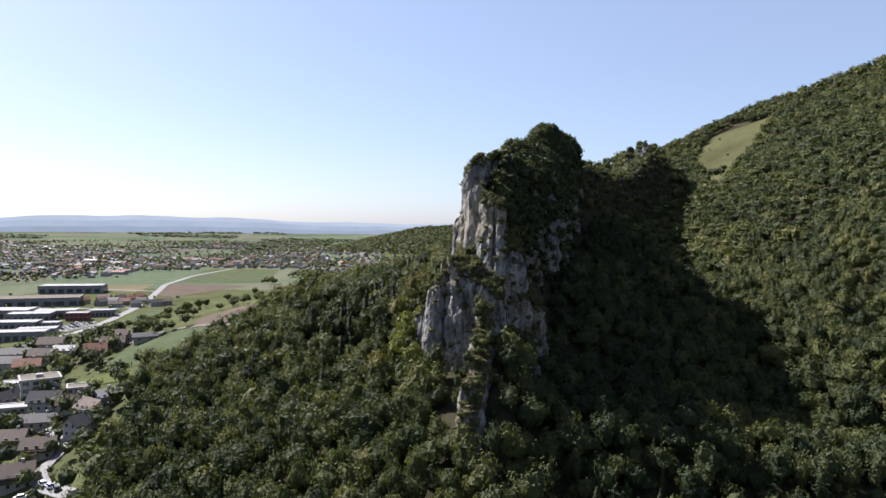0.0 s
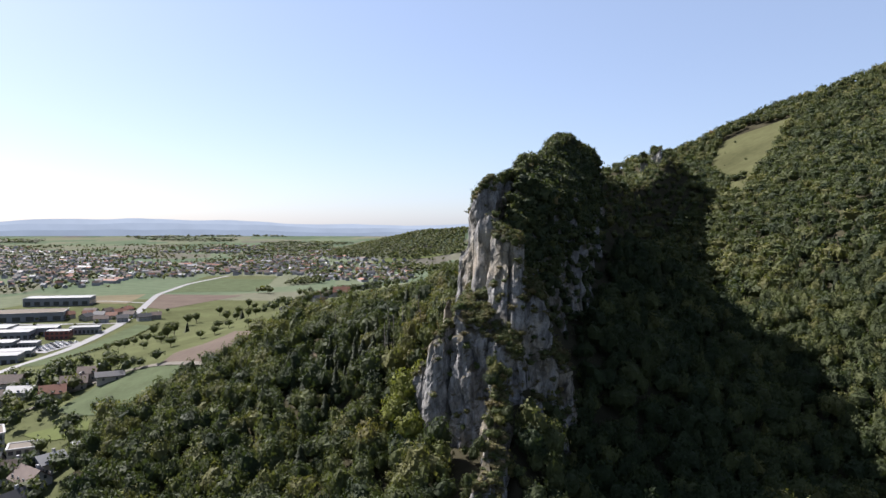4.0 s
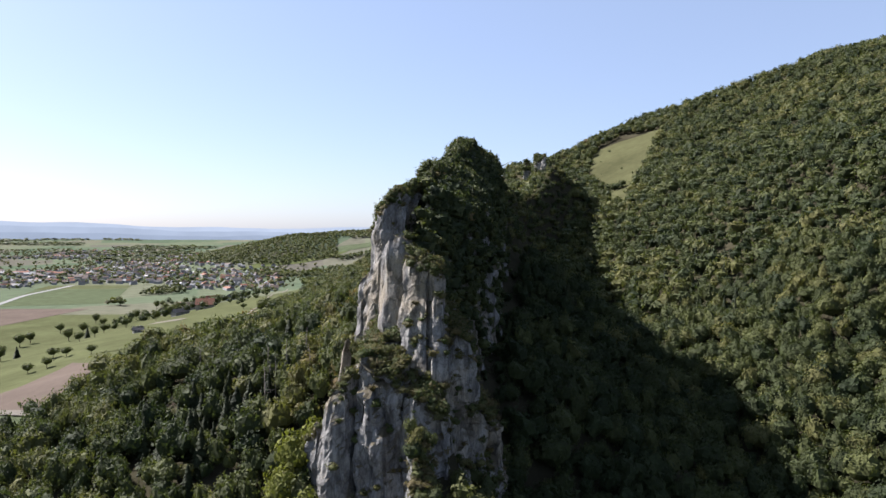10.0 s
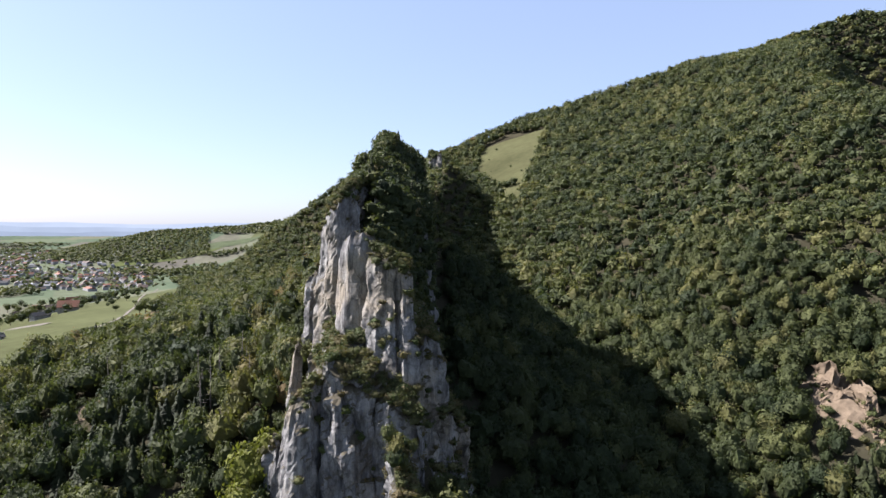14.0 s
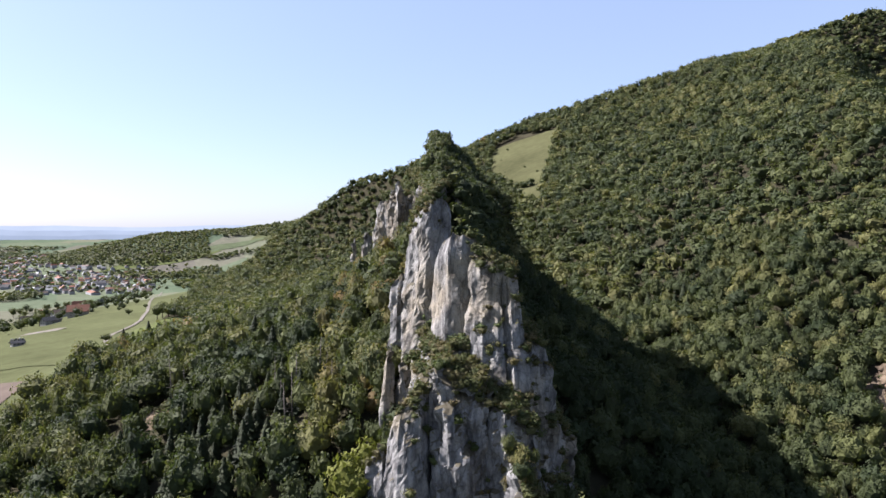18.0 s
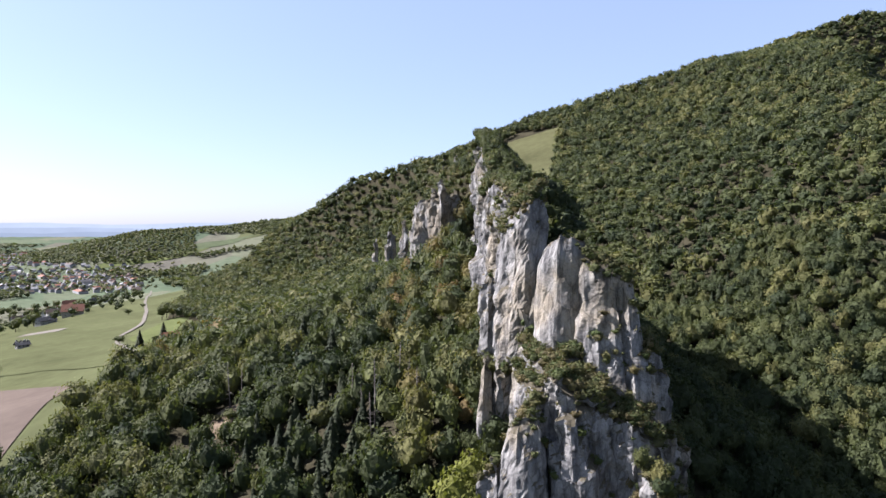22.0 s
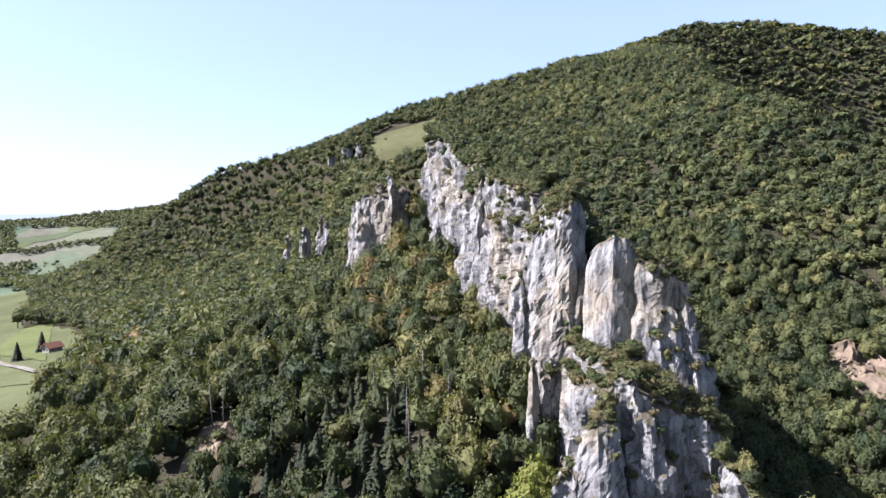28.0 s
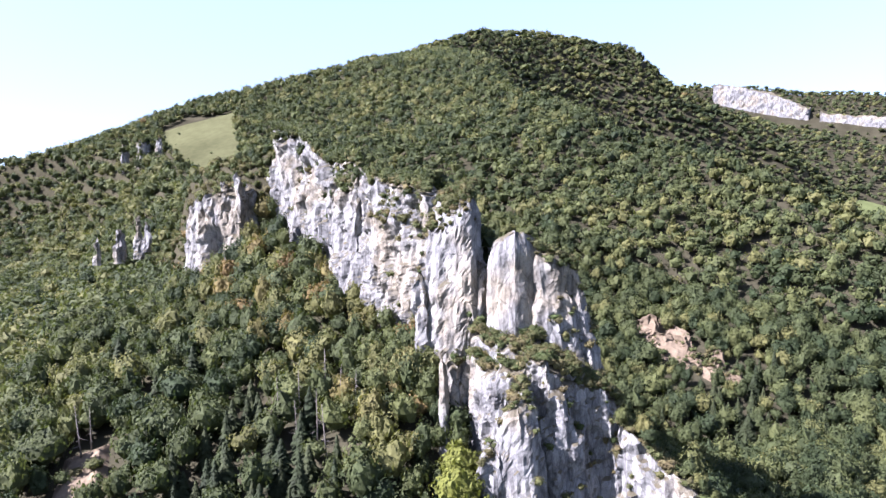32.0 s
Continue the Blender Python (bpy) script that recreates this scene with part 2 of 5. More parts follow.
def height(x, y):
    x, y = np.asarray(x, float), np.asarray(y, float)
    # bench of fields at the foot, and the plain
    bench = np.interp(x, [-470, -420, -300, -200, -148, -85, 0], [0, 2, 20, 37, 46, 59, 63])
    bench = bench - 0.2 * np.clip(360 - y, 0, 400) - 0.05 * np.clip(y - 420, 0, 2000)
    bench = bench + np.interp(x, [-260, -200, -150, -85, 0], [0, 5, 5, -4, -3]) * np.clip((y - 400) / 90, 0, 1)
    bench = soft_max(bench, 0.0, 8)
    # the rocky ridge: wooded foot to the south, steep fall to the north
    d = x - ridge_x(y)
    foot, crest = south_foot(y), crest_z(y)
    south = bench + np.maximum(foot - bench, 0) * np.exp(-np.clip(-d - 8, 0, None) / 62)
    step = np.clip((d + np.interp(y, [346, 366, 395, 440, 500, 540], [1, 18, 30, 30, 12, 6])) / np.interp(y, [346, 366, 395, 440, 500, 540], [8, 14, 14, 16, 14, 12]), 0, 1)
    step = step * step * (3 - 2 * step)
    body = south + np.maximum(crest - south, 0) * step
    steep = np.interp(y, [150, 180, 200, 230, 300, 400, 640], [0.8, 1.4, 1.9, 2.8, 3.0, 2.4, 1.2])
    easy = np.interp(y, [200, 240, 300, 400, 640], [0.12, 0.5, 0.55, 0.8, 1.0])
    north = crest - steep * np.clip(d - 3, 0, 14) - easy * np.clip(d - 17, 0, None)
    land = np.where(d > 0, np.minimum(body, np.maximum(north, 0)), body)
    # the mountain beyond the ravine: a long even slope, its crest, and the spur that ends it
    xs = np.minimum(x, 480)
    up = 84.5 + np.where(xs > 170, 0.54, 0.37) * (xs - 170) + 0.32 * np.clip(x - 480, 0, 400)
    up = up + 0.1 * (np.maximum(y, 330) - 350) - 0.33 * np.clip(330 - y, 0, 260) - 0.9 * np.clip(ridge_x(y) - x, 0, None)
    up = up - 0.62 * np.clip(y - top_y(x), 0, None) - 0.95 * np.clip(x - spur_x(y), 0, None)
    up = up + 3.5 * rough_ground(x, y, 60) * np.clip((x - 120) / 120, 0, 1)
    up = up - 8 * np.exp(-((x - 208) ** 2 + (y - 274) ** 2) / 26 ** 2) + 17 * np.exp(-((x - 390) / 130) ** 2 - ((y - 885) / 90) ** 2) + 10 * np.exp(-((x - 240) / 80) ** 2 - ((y - 980) / 110) ** 2)
    up = up - 16 * np.exp(-((y - 338) / 42) ** 2) * np.clip((x - 230) / 80, 0, 1)
    land = soft_max(land, up, 8)
    # the summit behind the spur, the next mountain with its cliff, and the hill across the valley
    summit = ridge_of(x, y, [(560, 800, 316), (786, 792, 403), (955, 735, 418), (1020, 650, 398), (1016, 577, 330), (1060, 450, 255)], 1.25)
    beyond = ridge_of(x, y, [(1150, 850, 330), (1491, 718, 400), (1653, 510, 385), (1700, 323, 358), (1900, -100, 330)], 0.5)
    floor_n = np.clip(20 + 0.05 * x, 0, 200) * np.clip((x - 150) / 200, 0, 1)
    land = soft_max(land, soft_max(soft_max(summit, beyond, 12), floor_n, 12), 10)
    face = np.interp(y, [250, 438, 620], [1506, 1476, 1438])
    land = land - 38 * np.exp(-((x - face + 48) / 46) ** 2) * np.clip((y - 215) / 40, 0, 1) * np.clip((650 - y) / 40, 0, 1)
    hill = ridge_of(x, y, [(-520, 2330, -20), (-390, 2280, 30), (-138, 2300, 106), (73, 2300, 121), (321, 2273, 150), (700, 2150, 190), (1000, 1900, 200)], 0.24)
    land = soft_max(land, hill, 10)
    # the plain climbs very gently towards the horizon
    land = np.maximum(land, 0.026 * np.clip(np.hypot(x, y) - 2500, 0, None))
    return land + 0.9 * rough_ground(x, y, 23) * np.clip(land / 60, 0, 1)


def part(name, bm, material, parent=None, label="", smooth=True):
    """Links a bmesh as one mesh object, under parent where one is given."""
    me = bpy.data.meshes.new(name)
    bm.to_mesh(me)
    bm.free()
    return placed(name, me, material, parent, label, smooth)


def placed(name, me, material, parent=None, label="", smooth=True):
    me.materials.append(material)
    me.polygons.foreach_set("use_smooth", [smooth] * len(me.polygons))
    ob = new(name, me)
    if parent is not None:
        ob.parent = parent
    if label:
        ob["label"] = label
    return ob


def mesh_of(name, co, faces):
    """A mesh from arrays of places and of faces that all have as many corners."""
    me = bpy.data.meshes.new(name)
    co, faces = np.asarray(co, np.float32), np.asarray(faces, np.int32)
    n = faces.shape[1]
    me.vertices.add(len(co))
    me.vertices.foreach_set("co", co.ravel())
    me.loops.add(faces.size)
    me.loops.foreach_set("vertex_index", faces.ravel())
    me.polygons.add(len(faces))
    me.polygons.foreach_set("loop_start", np.arange(len(faces), dtype=np.int32) * n)
    me.update(calc_edges=True)
    me.validate()
    return me


def grid_faces(nu, nv, wrap=False):
    u, v = np.meshgrid(np.arange(nu if wrap else nu - 1), np.arange(nv - 1), indexing="ij")
    u2 = (u + 1) % nu
    return np.stack([u * nv + v, u2 * nv + v, u2 * nv + v + 1, u * nv + v + 1], -1).reshape(-1, 4)


def spaced(start, stop, fine0, fine1, step, grow=1.07):
    """Even steps between fine0 and fine1, growing ones out to start and stop."""
    mid = list(np.arange(fine0, fine1 + 0.1, step))
    lo, s = [], step
    while (lo[-1] if lo else fine0) > start:
        s *= grow
        lo.append((lo[-1] if lo else fine0) - s)
    hi, s = [], step
    while (hi[-1] if hi else mid[-1]) < stop:
        s *= grow
        hi.append((hi[-1] if hi else mid[-1]) + s)
    return np.array(lo[::-1] + mid + hi)


wood_edge = line_of([(60, -50), (185, -96), (272, -124), (303, -101), (345, -84), (400, -72), (500, -55), (563, -48), (640, -52), (672, -70), (730, -72), (800, -66), (950, -56), (1100, -60), (1250, 0), (1400, 200), (1800, 600)])
CLEAR = [(179, 266, 9), (178, 252, 10), (175, 238, 7), (172, 266, 6), (170, 256, 6), (168, 240, 6), (172, 228, 5), (-46, 303, 6.5), (-50, 298, 7), (-55, 293, 6.5), (-60, 288, 5), (-64, 284, 4)]


def in_meadow(x, y):
    """The tongue of pasture on the saddle."""
    f = (y - 610) / 330
    return (f > 0) & (f < 0.8) & (x > 216 + f * 62 + 90 * np.clip(f - 0.5, 0, 1)) & (x < np.minimum(220 + f * 205, 352 - (y - 822) * 0.45))


gx, gy = spaced(-4700, 4500, -240, 400, 4.5), spaced(-900, 4800, 150, 800, 5.5)
GX, GY = np.meshgrid(gx, gy, indexing="ij")
GZ = height(GX, GY)
ground = placed("ground", mesh_of("ground", np.stack([GX, GY, GZ], -1).reshape(-1, 3), grid_faces(len(gx), len(gy))), SOIL)
ground.data.materials.append(PASTURE)
ground.data.materials.append(FARMLAND)
fx, fy = (GX[1:, 1:] + GX[:-1, :-1]) / 2, (GY[1:, 1:] + GY[:-1, :-1]) / 2
open_land = fx < wood_edge(fy) - 2
far_land = open_land & ((fy > 1050) | (fx < -620)) & ~in_meadow(fx, fy)
ground.data.polygons.foreach_set("material_index", (open_land * 1 + far_land * 1).astype(np.int32).ravel())
tagged(ground, "brown woodland floor and farmland reaching to the horizon", "ground", kind="structure")


def ground_z(x, y):
    """The height of the ground sheet itself, between its own grid lines."""
    i = np.clip(np.searchsorted(gx, x) - 1, 0, len(gx) - 2)
    j = np.clip(np.searchsorted(gy, y) - 1, 0, len(gy) - 2)
    u = (x - gx[i]) / (gx[i + 1] - gx[i])
    v = (y - gy[j]) / (gy[j + 1] - gy[j])
    return GZ[i, j] * (1 - u) * (1 - v) + GZ[i + 1, j] * u * (1 - v) + GZ[i, j + 1] * (1 - u) * v + GZ[i + 1, j + 1] * u * v


# ---- rock ----


def crag(x, y, z):
    """How far weathered rock stands out: upright blocks with cracks between, flutes and grit."""
    d, p = noise.voronoi(Vector((x * 0.19 + z * 0.03, y * 0.19, z * 0.1)))
    big = noise.cell(p[0] * 7.3) - 0.5
    crack = min(1.0, (d[1] - d[0]) * 5.0)
    d2, p2 = noise.voronoi(Vector((x * 0.55 + 9, y * 0.55, z * 0.24)))
    small = noise.cell(p2[0] * 5.1) - 0.5
    crack2 = min(1.0, (d2[1] - d2[0]) * 5.0)
    flute = 1 - 2 * abs(noise.noise(Vector((x * 0.3, y * 0.3, z * 0.05))))
    shelf = noise.noise(Vector((x * 0.07, y * 0.07, z * 0.33)))
    grit = noise.fractal(Vector((x * 0.7, y * 0.7, z * 0.5)), 0.7, 2.1, 3)
    return 1.5 * big * crack - 0.8 * (1 - crack) + 0.85 * small * crack2 - 0.45 * (1 - crack2) + 0.22 * flute + 0.6 * shelf + 0.42 * grit


LEDGES, OVERGROWN = [], []


def block(name, plan, foot, parent, lean=(0.0, 0.0), flare=1.0, amp=1.0, step=0.75, label="", dents=(), rough_top=0.8, bulge=0.0, material=None, overgrown=False):
    """A rock mass over a plan of corners (x, y, top), closed all round; lean: how far its foot stands off, flare: how far the foot spreads."""
    pl = np.array(plan, float)
    if np.sum(pl[:, 0] * np.roll(pl[:, 1], -1) - np.roll(pl[:, 0], -1) * pl[:, 1]) < 0:
        pl = pl[::-1]
    loop = np.concatenate([pl, pl[:1]])
    run = np.concatenate([[0], np.cumsum(np.hypot(*np.diff(loop[:, :2], axis=0).T))])
    n = max(12, int(run[-1] / step))
    s = np.linspace(0, run[-1], n, endpoint=False)
    x, y, zt = (np.interp(s, run, loop[:, k]) for k in range(3))
    tx, ty = np.roll(x, -1) - np.roll(x, 1), np.roll(y, -1) - np.roll(y, 1)
    ln = np.hypot(tx, ty) + 1e-6
    nx, ny = ty / ln, -tx / ln
    zt = np.array([a + 1.2 * rough_top * noise.noise(Vector((b * 0.33, c * 0.33, 3))) + rough_top * (noise.cell(Vector((b * 0.3, c * 0.3, 5))) - 0.5) for a, b, c in zip(zt, x, y)])
    m = max(8, int((zt.mean() - foot) / step))
    cx, cy = x.mean(), y.mean()
    inner = max(2, int(min(np.ptp(x), np.ptp(y)) / 2 / step))
    rows = []
    for j in range(m):
        f = j / (m - 1)
        out = flare * (1 - f) ** 1.3 + bulge * math.sin(f * math.pi)
        if f > 0.9:
            out -= 1.1 * ((f - 0.9) / 0.1) ** 2
        px, py = x + nx * out + lean[0] * (1 - f), y + ny * out + lean[1] * (1 - f)
        rows.append(np.stack([px, py, foot + (zt - foot) * f], -1))
    rim = rows[-1]
    area = abs(np.sum(pl[:, 0] * np.roll(pl[:, 1], -1) - np.roll(pl[:, 0], -1) * pl[:, 1])) / 2
    long = run[-1] ** 2 / 4 > 3.5 * area
    mid = (rim + rim[::-1]) / 2 + [0, 0, 0.5]
    if long:
        inner = max(2, int(4 * area / run[-1] / step))
    for j in range(1, inner + 1):
        k = j / inner * 0.93
        if long:
            rows.append(rim * (1 - k) + mid * k)
            continue
        rows.append(np.stack([rim[:, 0] * (1 - k) + cx * k, rim[:, 1] * (1 - k) + cy * k, rim[:, 2] * (1 - k) + (zt.mean() + 0.7) * k], -1))
    co = np.stack(rows, 1)
    for i in range(n):
        for j in range(co.shape[1]):
            d = amp * crag(*co[i, j])
            for dx, dy, dz, r, deep in dents:
                q = ((co[i, j, 0] - dx) ** 2 + (co[i, j, 1] - dy) ** 2 + ((co[i, j, 2] - dz) * 0.7) ** 2) / (r * r)
                d -= deep * math.exp(-q * q)
            if j < m:
                co[i, j, 0] += nx[i] * d
                co[i, j, 1] += ny[i] * d
                co[i, j, 2] += 0.25 * d * (j / m)
            else:
                co[i, j, 2] += 0.4 * d
    faces = grid_faces(n, co.shape[1], True)
    flat = co.reshape(-1, 3)
    last = np.arange(n) * co.shape[1] + co.shape[1] - 1
    hub = len(flat)
    flat = np.concatenate([flat, [flat[last].mean(0)]])
    caps = np.stack([last, np.roll(last, -1), np.full(n, hub), np.full(n, hub)], -1)
    if long:
        i = np.arange(n // 2 - 1)
        a, b, c, d = last[i], last[i + 1], last[n - 2 - i], last[n - 1 - i]
        caps = np.concatenate([np.stack([a, b, c], -1), np.stack([a, c, d], -1)])
    tris = np.concatenate([faces[:, [0, 1, 2]], faces[:, [0, 2, 3]], caps[:, :3]])
    ob = placed(name, mesh_of(name, flat, tris), material or LIMESTONE, parent, label, False)
    nv = np.zeros(len(ob.data.vertices) * 3, np.float32)
    ob.data.vertices.foreach_get("normal", nv)
    nv = nv.reshape(-1, 3)
    keep = nv[:, 2] > 0.3
    LEDGES.append(np.concatenate([flat[keep], nv[keep]], 1))
    if overgrown:
        OVERGROWN.append(np.concatenate([flat, nv], 1))
    return ob


ridge = tagged(new("rock_ridge"), "weathered pale grey limestone ridge with pillars and cliffs", "rock")
block('slab', [(13.6, 224.0, 114.8), (8.1, 226.9, 118.2), (7.2, 230.4, 115.6), (7.2, 233.6, 113.4), (10.4, 235.0, 114.8), (14.3, 230.0, 116.6), (14.8, 225.5, 114.8)], 72.0, ridge, (-1.4, -0.4), 0.9, 0.2, 0.55, 'smooth leaning limestone slab', rough_top=0.5)
block('pillar', [(13.0, 222.0, 113.0), (11.4, 224.2, 114.0), (11.8, 227.8, 114.2), (16.0, 228.0, 113.4), (17.4, 222.5, 112.6), (16.2, 219.4, 112.2)], 81.7, ridge, (-1.2, -5.5), 1.3, 0.45, 0.6, 'pale leaning rock pillar')
block('pillar', [(16.8, 218.0, 110.8), (15.6, 220.8, 112.0), (16.4, 226.0, 112.6), (20.2, 226.0, 111.0), (20.6, 220.4, 109.6), (19.2, 217.2, 109.6)], 79.0, ridge, (0.3, -5.0), 1.6, 0.45, 0.6, 'pale leaning rock pillar')
block('pillar', [(12.0, 225.5, 110.0), (12.5, 231.0, 112.0), (18.0, 231.5, 110.5), (19.5, 226.0, 108.0)], 80.0, ridge, (0, -2.0), 1.2, 0.6, 0.7)
block('buttress', [(19.0, 215.3, 98.3), (16.0, 219.4, 100.9), (18.9, 227.0, 104.4), (25.8, 227.0, 99.2), (25.5, 217.6, 95.7)], 59.9, ridge, (1.0, -4.0), 2.6, 0.9, 0.75, 'grey rock buttress')
block('buttress', [(25.0, 214.8, 83.5), (22.0, 220.3, 86.1), (27.6, 229.3, 85.3), (33.8, 227.0, 78.3), (31.0, 217.6, 78.3)], 49.5, ridge, (1.5, -2.0), 3.0, 1.0, 0.85, 'grey rock buttress')
block('lower_wall', [(-0.6, 217.2, 86.1), (-4.4, 219.0, 85.3), (-5.6, 223.5, 80.0), (-1.0, 225.5, 83.5), (2.2, 221.2, 87.9)], 49.5, ridge, (-1.0, -3.5), 1.2, 0.45, 0.6, 'white rounded rock face', bulge=0.8)
block('lower_wall', [(4.0, 213.2, 90.0), (1.0, 216.5, 92.2), (2.0, 222.2, 91.3), (9.0, 223.1, 93.1), (14.0, 217.6, 92.2), (10.5, 212.3, 89.6)], 47.7, ridge, (0.3, -4.5), 1.6, 0.8, 0.65, 'grey streaked rock face')
block('lower_wall', [(11.5, 208.2, 86.1), (9.5, 214.4, 87.9), (14.0, 219.4, 89.6), (21.0, 215.8, 87.0), (19.5, 207.5, 81.8)], 46.0, ridge, (0.6, -4.0), 2.2, 0.9, 0.75, 'grey rock face')
block('lower_wall', [(-6.5, 221.7, 76.6), (-9.2, 224.8, 74.8), (-6.9, 228.1, 74.0), (-2.0, 227.0, 77.4)], 49.5, ridge, (-0.6, -1.5), 1.2, 0.5, 0.7, 'shaded rock face')
block('rib', [(10.2, 183.0, 66.0), (9.0, 191.2, 70.0), (11.0, 207.5, 80.0), (16.5, 206.2, 78.0), (16.0, 191.2, 68.5), (14.0, 182.5, 64.5)], 37.3, ridge, (0, -2.0), 3.0, 0.9, 0.8, 'broken rock rib')
block('rib', [(6.0, 167.6, 53.9), (6.0, 175.3, 62.6), (9.5, 185.7, 67.9), (15.5, 185.7, 67.0), (14.5, 175.3, 59.2), (11.0, 167.2, 52.2)], 25.1, ridge, (-0.8, -3.0), 3.5, 0.9, 0.85, 'broken rock rib')
block('terrace', [(1.5, 220.0, 89.5), (0.5, 229.0, 90.0), (2.5, 236.0, 91.0), (10.0, 236.0, 92.5), (14.0, 228.0, 93.5), (11.0, 219.5, 92.5)], 66.0, ridge, (-0.5, -0.5), 1.6, 0.7, 0.7, 'overgrown rock terrace', rough_top=0.9)
block('terrace', [(4.6, 222.0, 94.5), (3.2, 230.0, 95.0), (4.2, 237.0, 96.5), (11.0, 238.0, 97.5), (15.5, 229.0, 97.5), (12.5, 221.0, 95.5)], 80.0, ridge, (-0.5, -0.8), 1.2, 0.6, 0.7, 'overgrown rock terrace', rough_top=0.9)
block('needle', [(-1.4, 239.2, 92.2), (-1.7, 240.5, 92.9), (0.3, 241.5, 92.2), (0.9, 239.8, 90.5)], 66.9, ridge, (-2.6, -2.6), 0.9, 0.28, 0.55, 'thin free-standing rock needle', rough_top=0.4)
block('pillar', [(1.9, 237.5, 87.9), (1.1, 241.2, 90.5), (6.1, 243.4, 92.2), (8.1, 238.5, 90.5)], 70.3, ridge, (-0.6, -1.5), 1.2, 0.8, 0.7)
block('pillar', [(7.7, 237.8, 125.3), (5.3, 240.5, 122.2), (4.6, 244.9, 119.2), (5.6, 249.2, 116.6), (10.2, 251.5, 122.7), (13.5, 245.6, 127.9), (12.9, 239.2, 127.5)], 76.0, ridge, (-1.0, -1.0), 0.5, 0.55, 0.65, 'tall white bulging rock pillar', dents=[(4.7, 242.0, 109.6, 3.5, 1.2)], bulge=0.6)
block('pillar', [(2.8, 247.0, 104.4), (2.0, 250.8, 106.1), (5.9, 252.3, 108.8), (7.0, 248.5, 107.0)], 72.0, ridge, (-1.0, -0.6), 1.0, 0.6, 0.7)
block('cliff', [(10.6, 250.8, 127.0), (12.9, 262.4, 128.8), (16.0, 276.7, 130.5), (21.3, 290.2, 136.6), (26.5, 303.0, 136.6), (31.3, 315.8, 141.8), (37.8, 330.8, 148.8), (45.2, 355.1, 153.1), (52.2, 356.5, 151.4), (45.2, 330.8, 148.8), (38.3, 312.8, 141.8), (32.2, 294.8, 137.5), (24.7, 276.7, 132.2), (18.3, 256.5, 128.8)], 86.0, ridge, (-1.5, 0), 2.6, 1.05, 0.8, 'long sunlit limestone cliff with cracks and ledges', dents=[(11.9, 256.5, 121.8, 5, 3), (18.3, 283.4, 121.8, 6, 2.5), (28.7, 309.8, 130.5, 7, 3.5), (38.3, 334.2, 139.2, 6, 2)], rough_top=0.9)
block('cliff', [(14.5, 259.9, 120.1), (13.5, 266.6, 122.7), (15.5, 273.4, 122.7), (19.6, 271.7, 127.0), (18.2, 259.9, 127.0)], 82.5, ridge, (-2.5, 0), 1.5, 0.9, 0.8)
block('cliff', [(19.6, 285.1, 128.8), (20.4, 293.2, 130.5), (24.8, 300.8, 129.6), (27.8, 296.2, 134.0), (23.5, 285.1, 134.0)], 89.5, ridge, (-2.2, 0), 2.0, 0.9, 0.85)
block('cliff', [(32.3, 357.0, 128.0), (30.3, 364.0, 131.0), (29.1, 374.0, 130.0), (29.3, 383.0, 127.5), (31.5, 391.0, 124.0), (37.5, 398.0, 119.0), (47.0, 390.0, 126.0), (46.0, 372.0, 134.0), (40.5, 357.0, 132.0)], 94.0, ridge, (-0.5, 0), 1.4, 0.75, 0.75, 'pale cliff with a shallow cave', dents=[(29.7, 370.0, 110.0, 4.8, 6.5), (30.0, 363.0, 121.8, 3.2, 2.2)], rough_top=1.4)
block('tower', [(32.5, 356.5, 134.0), (31.8, 359.6, 136.8), (34.8, 362.2, 135.8), (36.8, 358.3, 134.0)], 119.0, ridge, (0, 0), 0.8, 0.7, 0.75)
block('tower', [(32.0, 364.5, 133.0), (31.8, 369.2, 135.2), (34.8, 370.2, 134.0), (35.8, 366.0, 133.0)], 119.0, ridge, (0, 0), 0.8, 0.7, 0.75)
block('gully_wall', [(6.2, 234.6, 100), (5.6, 238.5, 104), (12.0, 240.0, 113), (13.0, 235.0, 111)], 80.0, ridge, (-1.0, -0.5), 1.6, 0.8, 0.7, 'broken overgrown gully wall', rough_top=1.6)
crown_z = line_of([(232, 107), (250, 122), (256, 127.5), (277, 131.5), (295, 136.5), (313, 141), (331, 146.5), (357, 149.5), (376, 145)])
north = [(y, float(ridge_x(y)), float(crown_z(y))) for y in range(232, 376, 12)]
block('north_face', [(r + 2.0, y, c + 0.5) for y, r, c in north] + [(r + np.interp(y, [232, 250, 280, 330, 346, 360, 372], [7, 13, 17, 17, 13, 13, 11]), y + 1, c - np.interp(y, [232, 250, 280, 325, 346, 360], [7, 6, 8, 11, 4, 3])) for y, r, c in north[::-1]], 62.0, ridge, (3.0, 0), 6.0, 1.2, 1.5, 'steep shaded north face with ledges', rough_top=1.6, overgrown=True)
for cx0, cy0, top0, r0, tall0 in ((51, 464, 122, 2.6, 20), (45.5, 472, 116, 2.8, 16), (41.5, 485, 112, 2.2, 13), (47, 449, 119, 2.4, 13), (168, 676, 183, 8.0, 34), (160, 690, 181, 4.0, 24), (175, 662, 179, 5.0, 24), (162, 640, 183, 3.0, 16)):
    ring = [(cx0 + r0 * math.cos(a) * (0.8 + 0.3 * math.sin(3 * a + cx0)), cy0 + r0 * math.sin(a), top0 - 1.5 * math.sin(a * 2 + cy0)) for a in (0.2, 1.4, 2.5, 3.7, 5.0)]
    block("crag", ring, top0 - tall0, ridge, (0, 0), r0 * 0.5, 0.9, 0.95, rough_top=1.5)
